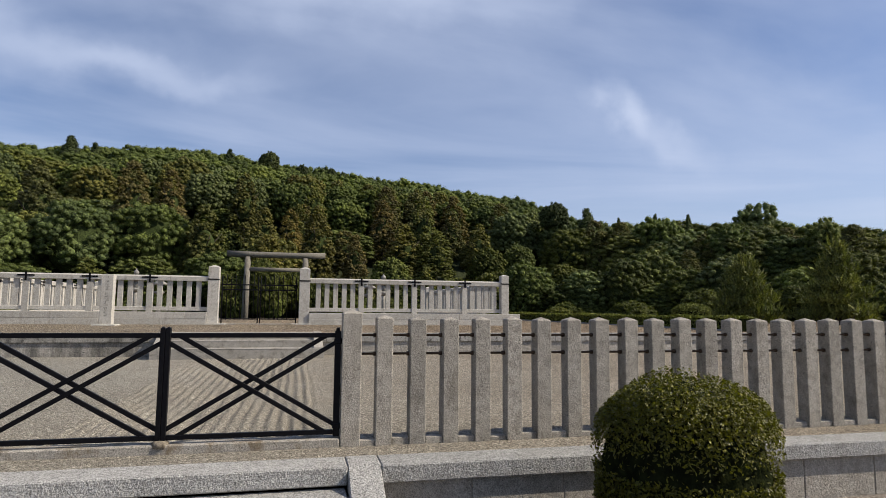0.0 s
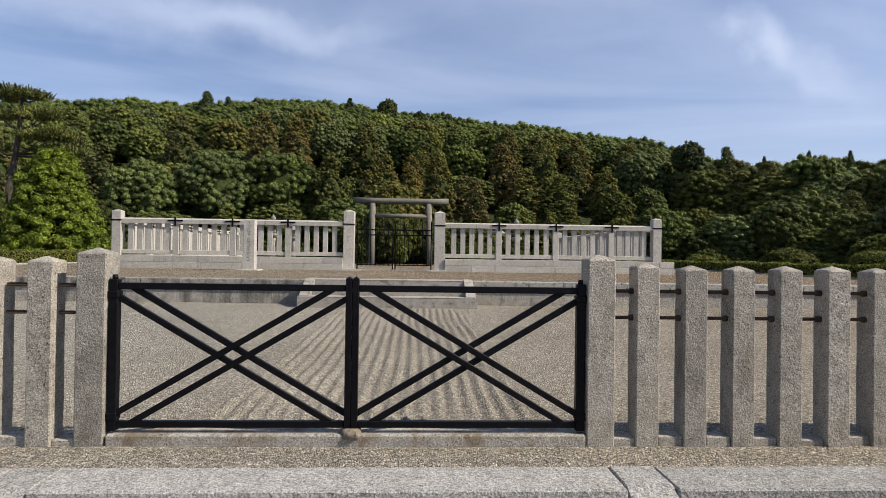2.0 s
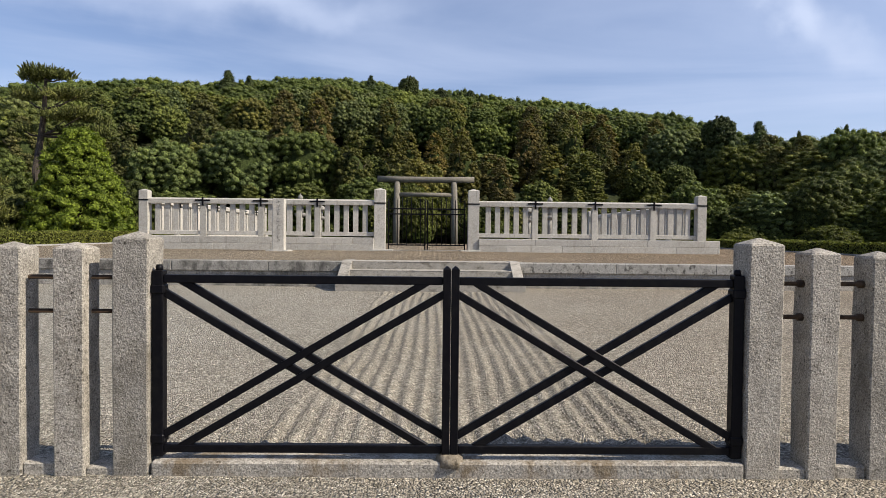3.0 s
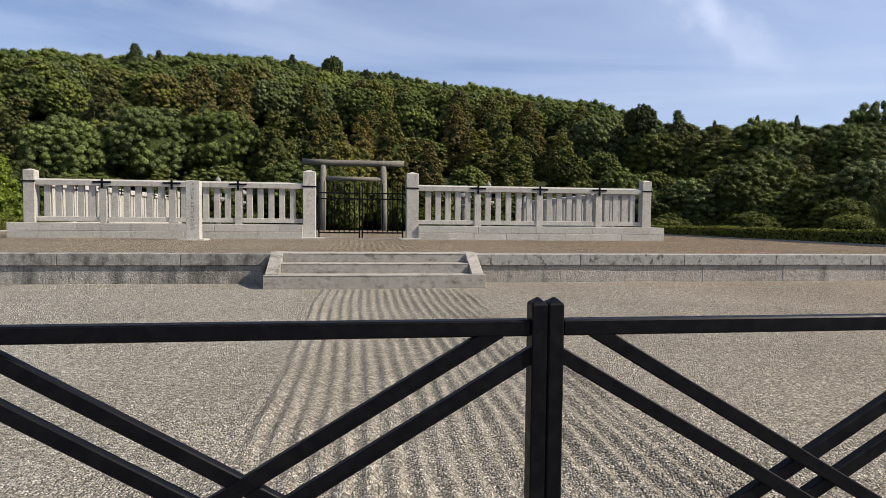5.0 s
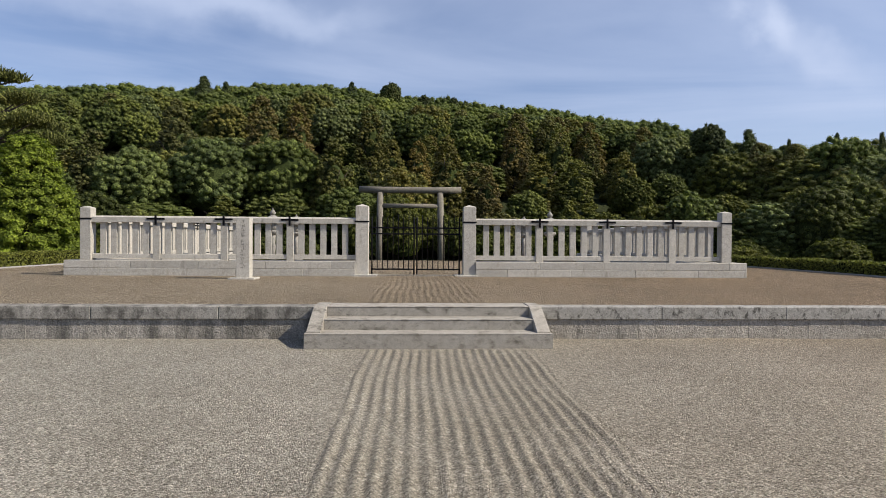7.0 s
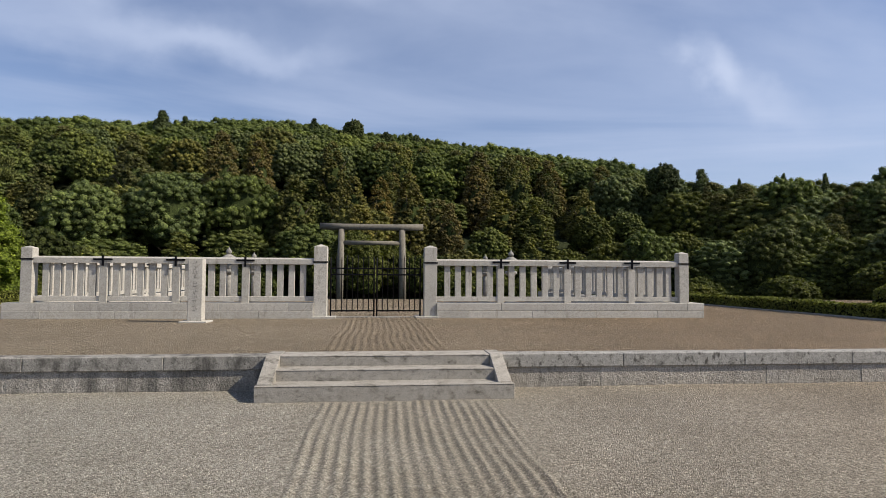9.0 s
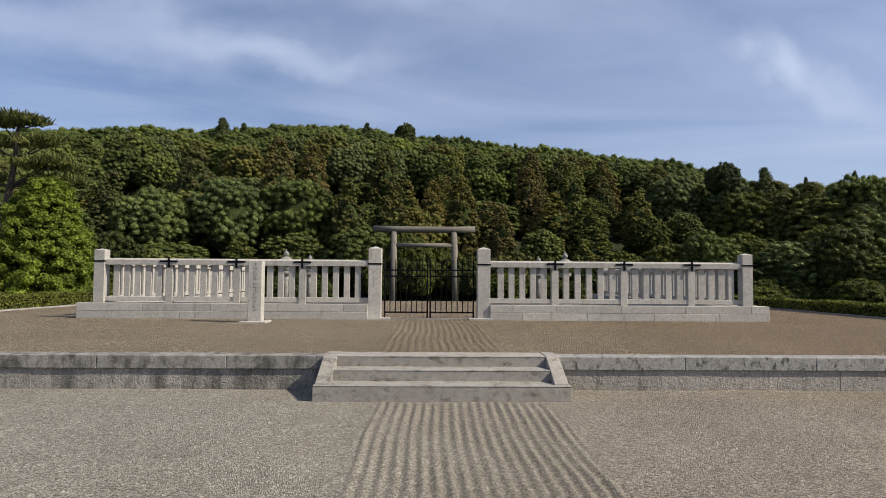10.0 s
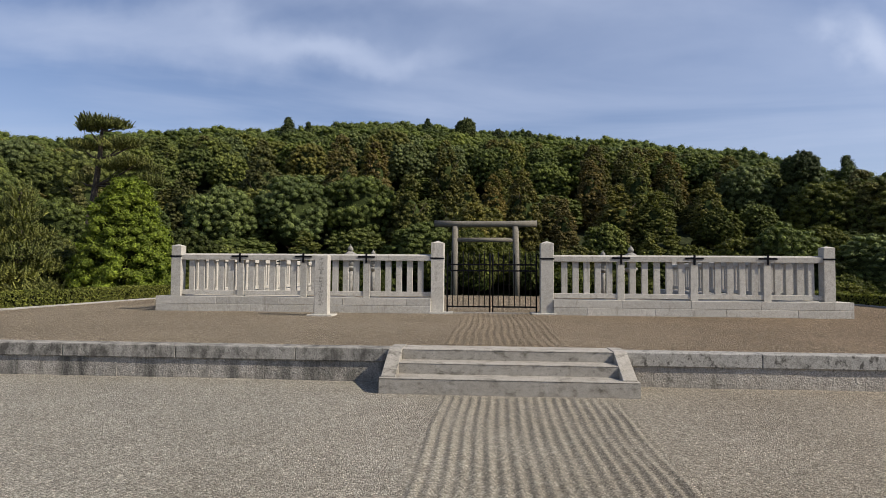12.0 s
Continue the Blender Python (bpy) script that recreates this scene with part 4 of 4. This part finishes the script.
def tree_kind(name, label, clumps, per, size, mat, seed, h, w, trunk_r, group="woods on the hill", core=0.72):
    g = np.random.default_rng(seed)
    ob = thing(name, (0, 0, -400), label, "tree", group)
    lv = new("crown", crown_mesh("crown", crown_quads(clumps, per, size, g), clumps, mat, g))
    lv.parent = ob
    part("trunk", trunk_bm(h * 0.9, trunk_r, g, 4, w), BARK, ob)
    # added filler that closes gaps in the crown, coloured as shaded depth
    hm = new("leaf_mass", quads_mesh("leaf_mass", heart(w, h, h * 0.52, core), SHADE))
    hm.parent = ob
    SIZE[ob.name] = (w, max(c[2] + 0.8 * r for c, r in clumps))
    return ob


def rg(k):
    return np.random.default_rng(k)


def domes(label, mat, *kinds):
    return [tree_kind("tree", label, dome_clumps(rg(k), w, h), 46, 0.06, mat, k, h, w, 0.22) for k, w, h in kinds]


def cedars(label, mat, *kinds):
    return [tree_kind("cedar", label, column_clumps(rg(k), w, h), 44, 0.062, mat, k, h, w, 0.2, core=0.46) for k, w, h in kinds]


KINDS = {
    "light": domes("light green evergreen tree with a full rounded crown", LEAF_FRONT, (51, 7.0, 8.6), (52, 7.4, 8.2)),
    "lime": domes("fresh green broadleaf tree with a dense domed crown", LEAF_LIME, (61, 7.0, 8.6), (62, 7.4, 8.4)),
    "green": domes("broad evergreen tree with a dense domed crown", LEAF_WOOD, (1, 7.2, 8.6), (2, 7.0, 9.0), (3, 7.8, 8.4)),
    "grey": domes("grey-green evergreen tree with a tall rounded crown", LEAF_GREY, (71, 7.0, 9.4), (72, 7.4, 9.0)),
    "deep": domes("dark green evergreen tree with a layered crown", LEAF_DEEP, (21, 7.2, 8.6), (22, 7.6, 8.2)),
    "olive": cedars("tall cedar with a rough olive crown", LEAF_CEDAR, (11, 5.0, 10.6), (12, 5.6, 10.2)),
    "brown": cedars("tall cedar with a dull brown-green crown", LEAF_BROWN, (13, 5.2, 10.4), (16, 5.6, 9.8)),
    "rust": cedars("tall cedar with a rust-brown crown", LEAF_RUST, (17, 5.0, 10.6), (18, 5.4, 10.0)),
    "crest": [tree_kind("tree", "broad evergreen tree with a flat-domed crown on the crest", dome_clumps(rg(k), w, h, -0.5, 0.4, (0.3, 0.42), 0.9), 38, 0.085, LEAF_CREST, k, h, w, 0.25) for k, w, h in ((5, 10.0, 9.0), (6, 9.4, 9.4), (7, 10.8, 8.8))],
    "cone": [tree_kind("conifer", "dark narrow conifer standing above the woods", cone_crown(rg(k), w, h, 90, 0.3), 50, 0.09, LEAF_DARK, k, h, w, 0.18, core=0.2) for k, w, h in ((14, 4.6, 9.5), (15, 4.2, 9.0))],
    "knob": [tree_kind("conifer", "dark round-headed conifer above the canopy", [((x, y, z + 5.6), q) for (x, y, z), q in dome_clumps(rg(19), 4.6, 4.4)], 40, 0.08, LEAF_DARK, 19, 10.0, 4.6, 0.2, core=0.15)],
}
for k, tree in KINDS.items():
    KINDS[k] = [(ob, *SIZE[ob.name]) for ob in tree]


def set_tree(kind, x, y, sx, sz, turn, z):
    ob = copy_thing(kind, pose(x, y, z, 0, 0, turn))
    ob.scale = (sx, sx, sz)
    return ob


def ground_at(x, y):
    return float(hill_z(np.array(x), np.array(y)))


def polar(az, r):
    a = math.radians(az)
    return EYE_X + r * math.sin(a), r * math.cos(a)


STOOD = []


def stand(name, az, el, wide, r=None):
    """A tree of this kind on the hillside where its height brings its top to the elevation el; wide: degrees across."""
    k = int(abs(az) * 10) % len(KINDS[name])
    ob, w0, h0 = KINDS[name][k]
    at = 51.0 if r is None else r
    while True:
        x, y = polar(az, at)
        z = ground_at(x, y) - 0.3
        s = 2 * at * math.tan(math.radians(wide / 2)) / w0 * 1.08
        need = EYE_Z + math.tan(math.radians(el)) * at - z
        if r is not None or h0 * s >= need * 0.97 or at > float(crest_r(az)) - 10:
            break
        at += 0.5
    STOOD.append((az, at, el, wide))
    return set_tree(ob, x, y, s, need / h0, az * 37 % 360, z)


# trees that stand out singly: kind, bearing, elevation of the top, degrees across
for row in (("light", -24.5, 7.9, 5.9), ("light", -18.4, 9.0, 6.3), ("lime", -12.4, 9.3, 6.3), ("olive", -7.9, 9.4, 4.5), ("green", -17.1, 11.9, 3.6), ("rust", -14.2, 12.8, 3.9), ("brown", -21.3, 11.4, 4.4),
            ("rust", -11.0, 12.3, 3.2), ("grey", -7.9, 12.2, 4.0), ("olive", -4.4, 12.5, 3.2), ("green", -23.9, 10.4, 3.4), ("olive", 2.0, 12.1, 2.8), ("lime", 5.1, 10.4, 3.7), ("olive", 2.8, 9.9, 3.9), ("olive", 0.0, 9.4, 2.8),
            ("brown", -27.6, 8.9, 3.2), ("olive", -28.9, 7.4, 2.7), ("green", -26.7, 10.8, 3.4), ("green", -29.8, 9.9, 3.4), ("brown", -9.7, 8.2, 2.1), ("green", -6.0, 7.2, 2.7), ("olive", -2.5, 9.4, 3.2)):
    stand(*row)
for row in (("rust", 6.6, 7.1, 2.8), ("rust", 9.0, 10.5, 2.9), ("olive", 13.2, 10.8, 3.3), ("brown", 15.8, 9.5, 2.4), ("green", 10.2, 4.9, 3.5), ("olive", 14.1, 3.9, 2.9), ("grey", 26.5, 8.4, 4.2), ("olive", 18.9, 8.2, 3.0),
            ("green", 22.7, 6.1, 3.0), ("green", 23.5, 3.5, 3.7), ("lime", 18.6, 4.2, 1.6), ("green", 30.0, 6.2, 3.2), ("green", 36.0, 5.4, 5.7), ("lime", 35.8, 8.5, 4.7), ("lime", 41.7, 7.6, 4.4), ("grey", 43.0, 9.2, 4.6, 104),
            ("green", 49.0, 7.6, 3.8), ("brown", 51.6, 6.8, 3.6), ("grey", 42.0, 4.0, 3.3), ("grey", 46.0, 4.1, 2.6), ("green", 48.0, 5.3, 2.5), ("brown", 38.7, 5.3, 2.7), ("brown", 29.8, 8.4, 3.0), ("brown", 32.4, 8.1, 3.1)):
    stand(*row)
for row in (("light", -31.5, 6.6, 5.0), ("green", -37.0, 6.0, 5.0), ("green", -40.5, 7.4, 5.0), ("brown", -35.0, 8.6, 3.4), ("green", -38.4, 9.2, 3.8), ("green", -45, 7, 5.5), ("deep", 33.0, 4.6, 3.6), ("deep", 27.5, 4.2, 3.4), ("deep", 19.8, 5.9, 3.2), ("deep", 40.0, 5.8, 3.6), ("deep", 52.0, 4.5, 4.0), ("deep", 56, 5.5, 5.0), ("lime", -1.4, 2.4, 2.6, 52), ("lime", -4.6, 1.7, 2.0, 52)):
    stand(*row)
# the shaded front of the wood beside the court, low and close
for i in range(12):
    stand(("deep", "green", "deep", "grey")[i % 4], 21.5 + i * 3.1, 3.4 + 1.4 * math.sin(i * 2.1), 5.2, 49.5)
for i in range(6):
    stand(("deep", "green")[i % 2], 4.5 + i * 3.2, 2.3 + 0.5 * math.sin(i * 1.9), 4.4, 55)
for i in range(7):
    stand(("green", "deep")[i % 2], -44 + i * 3.3, 3.2 + 0.9 * math.sin(i * 1.7), 5.0, 50)
# conifers that break the skyline
for row in (("cone", -19.0, 14.0, 2.6, 117), ("cone", -17.2, 13.7, 1.9, 117), ("cone", -6.1, 14.4, 1.8, 117), ("cone", 29.0, 9.5, 3.0, 84), ("cone", 35.3, 8.7, 1.4, 84), ("cone", 38.2, 8.5, 1.4, 83), ("cone", 32.0, 8.5, 1.2, 84)):
    stand(*row)
for row in (("knob", -2.5, 14.5, 1.7, 116), ("knob", 25.9, 10.2, 2.5, 84), ("knob", 3.4, 13.3, 0.9, 119), ("knob", 4.5, 13.0, 0.8, 119), ("knob", 0.6, 13.5, 1.2, 119)):
    stand(*row)

# the rest of the hillside wood, between and behind them
g = np.random.default_rng(21)
named = list(STOOD)
row, r = 0, 57.0
while r < 116:
    step = 5.4 + 0.02 * (r - 60)
    az = -50 + (row % 2) * 2.6
    while az < 57:
        a = az + g.normal(0, 0.5)
        rr = r + g.normal(0, 1.0)
        az += math.degrees(step / r)
        rc = float(crest_r(a))
        wide = math.degrees(6.6 / rr)
        near = [(q, e, m) for n, q, e, m in named if abs(a - n) < 0.4 * (wide + m)]
        if rr > rc - 12 or any(abs(rr - q) < 3 for q, e, m in near):
            continue
        top = min([float(canopy(a)) - 0.6] + [e - 0.8 * m for q, e, m in near if q > rr])
        x, y = polar(a, rr)
        u = g.uniform()
        if a > 23.5:
            name = "deep" if u < 0.35 else "green" if u < 0.6 else "grey" if u < 0.8 else "brown"
        elif 0 < a < 20 and rr < 95:
            name = "olive" if u < 0.35 else "rust" if u < 0.5 else "brown" if u < 0.65 else "green"
        else:
            name = "green" if u < 0.5 else "brown" if u < 0.64 else "olive" if u < 0.74 else "lime" if u < 0.86 else "grey"
        ob, w0, h0 = KINDS[name][int(g.integers(len(KINDS[name])))]
        z = ground_at(x, y) - 0.4
        cap = EYE_Z + math.tan(math.radians(top)) * rr - z
        if cap < 3.5:
            continue
        s = g.uniform(0.85, 1.05)
        set_tree(ob, x, y, s, min(s * h0 * g.uniform(0.95, 1.12), cap) / h0, g.uniform(0, 360), z)
    r += 5.2
    row += 1

# the closed canopy along the crest
for off, drop, gap in ((0, 0.0, 2.7), (-5, 0.45, 2.9), (-10, 0.95, 3.0), (3, 0.25, 3.0)):
    az = -49.0 + off * 0.13
    while az < 57:
        rc = float(crest_r(az)) + off
        wide = (g.uniform(4.4, 5.6) if az < 26 else g.uniform(5.0, 6.4))
        name = "crest" if az < 25 else ("deep", "green", "grey", "brown")[int(g.integers(4))]
        STOOD.clear()
        stand(name, az, float(canopy(az)) - drop + g.normal(0, 0.08), wide if name != "brown" else 3.4, rc + g.normal(0, 0.5))
        az += gap

# low growth along the edge of the woods and behind the hedges
SHRUB = tree_kind("bush", "loose dark green bush at the edge of the woods", dome_clumps(rg(31), 3.2, 2.6, -0.5), 30, 0.075, LEAF_DEEP, 31, 2.6, 3.2, 0.06, "bushes at the wood edge")
for i in range(34):
    az = -48 + i * 3.05 + g.normal(0, 0.5)
    if -9 < az < 5:
        continue
    x, y = polar(az, 49 + g.normal(0, 1.2))
    s = g.uniform(0.7, 1.1)
    set_tree(SHRUB, x, y, s * 1.15, s, g.uniform(0, 360), ground_at(x, y) - 0.2)
for x, y, s in ((-3.6, 53, 1.5), (-0.6, 55, 1.2), (1.6, 54, 1.0), (-6.5, 53, 1.2)):
    set_tree(SHRUB, x, y, s, s * 1.5, x * 50, ground_at(x, y) - 0.2)
for x, y, s in ((-22.5, 22, 0.8), (-21.5, 35.5, 0.9), (-24, 39, 1.2), (-23.6, 29.5, 1.0), (-28, 26, 1.3), (-27, 31, 1.2), (-31, 35, 1.4), (18.5, 37, 0.8), (21, 41, 1.0), (24, 36, 1.0), (28, 33, 1.0), (33, 30, 1.1), (36, 26, 1.1), (31, 38, 1.2), (40, 24, 1.2)):
    set_tree(SHRUB, x, y, s, s * 0.9, x * 50, ground_at(x, y) - 0.2 if y > 33.5 else 0.3)


# bright broadleaf tree behind the hedge
def leafy_cone(rng, w, h):
    heads = []
    for i in range(46):
        u = (i + 0.5) / 46
        env = (1 - u) ** 0.62 + 0.06
        a = i * 2.4
        q = np.array([math.cos(a), math.sin(a), 0.3])
        heads.append((np.array([w / 2 * env * 0.72 * math.cos(a), w / 2 * env * 0.72 * math.sin(a), h * (0.05 + 0.9 * u)]), w * (0.07 + 0.07 * env) * rng.uniform(0.8, 1.2), q / np.linalg.norm(q)))
    return lobed(rng, heads, 16, (0.3, 0.5))


maple = tree_kind("young_tree", "bright yellow-green broadleaf tree behind the hedge", leafy_cone(rg(41), 5.4, 6.3), 60, 0.06, LEAF_BRIGHT, 41, 6.2, 5.0, 0.12, "trees by the hedge", core=0.5)
maple.location = (-19.9, 29.0, 0.1)

shrub("round_bush", (19.9, 23.2, 0.5), 2.0, 1.15, 6000, 0.05, "round clipped yellow-green bush beyond the hedge", LEAF_HEDGE, 8, 0.3)


# ---- pines ----
def needle_quads(pos, up, size, rng):
    """Thin upright needle sprays."""
    n = len(pos)
    d = up + rng.normal(0, 0.42, (n, 3))
    d /= np.linalg.norm(d, axis=1, keepdims=True)
    a = np.cross(d, rng.normal(0, 1, (n, 3)))
    a /= np.linalg.norm(a, axis=1, keepdims=True) + 1e-9
    s = (size * rng.uniform(0.6, 1.3, n))[:, None]
    return np.stack([pos - a * s * 0.12, pos + a * s * 0.12, pos + d * s + a * s * 0.05, pos + d * s - a * s * 0.05], axis=1)


def pine(at, trunk, pads, seed, label, per=300, size=0.3):
    """A pine: a leaning trunk through points, and flat pads of needles (x, y, z, radius, thickness) each on a limb."""
    ob = thing("pine", at, label, "tree", "pines by the hedge")
    rr = np.random.default_rng(seed)
    n = len(trunk)
    part("trunk", tube(trunk, [0.27 * (1 - 0.7 * i / (n - 1)) for i in range(n)], 9), BARK, ob)
    tp = [Vector(p) for p in trunk]
    for x, y, z, rad, th in pads:
        base = min(tp, key=lambda p: abs(p.z - (z - 0.5)))
        end = Vector((x, y, z - th * 0.3))
        part("limb", tube([base, base.lerp(end, 0.5) + Vector((0, 0, -0.12)), end], [0.075, 0.055, 0.02], 6), BARK, ob)
        m = int(per * rad * rad)
        ang, q = rr.uniform(0, math.tau, m), np.sqrt(rr.uniform(0, 1, m))
        lob = 1 + 0.22 * np.sin(ang * 3 + x)
        pos = np.stack([x + rad * q * lob * np.cos(ang), y + rad * q * lob * np.sin(ang), z + th * (1 - 0.8 * q * q) * rr.uniform(-0.5, 1.0, m)], 1)
        up = np.stack([0.5 * q * np.cos(ang), 0.5 * q * np.sin(ang), np.ones(m)], 1)
        nd = new("needles", quads_mesh("needles", needle_quads(pos, up, size, rr), NEEDLE))
        nd.parent = ob
    return ob


pine((-25.9, 34.9, -0.3), [(0, 0, -0.3), (0.05, 0, 2.5), (-0.05, 0, 5), (0.3, 0, 7.2), (0.5, 0, 8.8), (0.55, 0, 9.8), (0.6, 0, 10.6)],
     [(0.55, 0, 10.9, 1.15, 0.35), (-0.35, 0.3, 10.7, 0.75, 0.3), (1.5, 0, 10.75, 0.75, 0.3), (-0.5, 0, 9.5, 0.85, 0.4), (1.4, 0.4, 9.6, 1.0, 0.35), (2.3, 0.2, 9.7, 0.7, 0.3), (1.6, 0.2, 8.3, 1.1, 0.35), (2.8, -0.3, 8.4, 1.0, 0.35), (3.6, 0.4, 8.1, 0.7, 0.3), (2.2, 0.5, 7.4, 0.9, 0.35), (3.9, -0.2, 7.3, 0.9, 0.35), (-0.9, 0.3, 7.6, 0.6, 0.3)], 3, "tall old pine with flat needle pads on crooked limbs", 520, 0.36)
for (x, y, z), h, sd in (((-23.6, 26.6, 0.0), 5.4, 4), ((-26.5, 25.0, 0.0), 4.8, 5), ((25.2, 25.4, 0.0), 4.2, 6), ((27.5, 21.4, 0.0), 4.6, 7)):
    pads = []
    r3 = np.random.default_rng(sd)
    for k in range(15):
        u = k / 14
        a = k * 2.4
        q = 1.5 * (1 - u) ** 0.8
        pads.append((q * 0.7 * math.cos(a), q * 0.7 * math.sin(a), h * (0.14 + 0.84 * u), 0.45 + 0.75 * (1 - u), 0.5))
    pine((x, y, z), [(0, 0, -0.2), (0.05, 0, h * 0.4), (0, 0.05, h * 0.75), (0, 0, h)], pads, sd, "young bushy pine with upright shoots", 300, 0.42)

for ob in [row[0] for kind in KINDS.values() for row in kind] + [SHRUB]:
    for o in (*ob.children_recursive, ob):
        bpy.data.objects.remove(o)
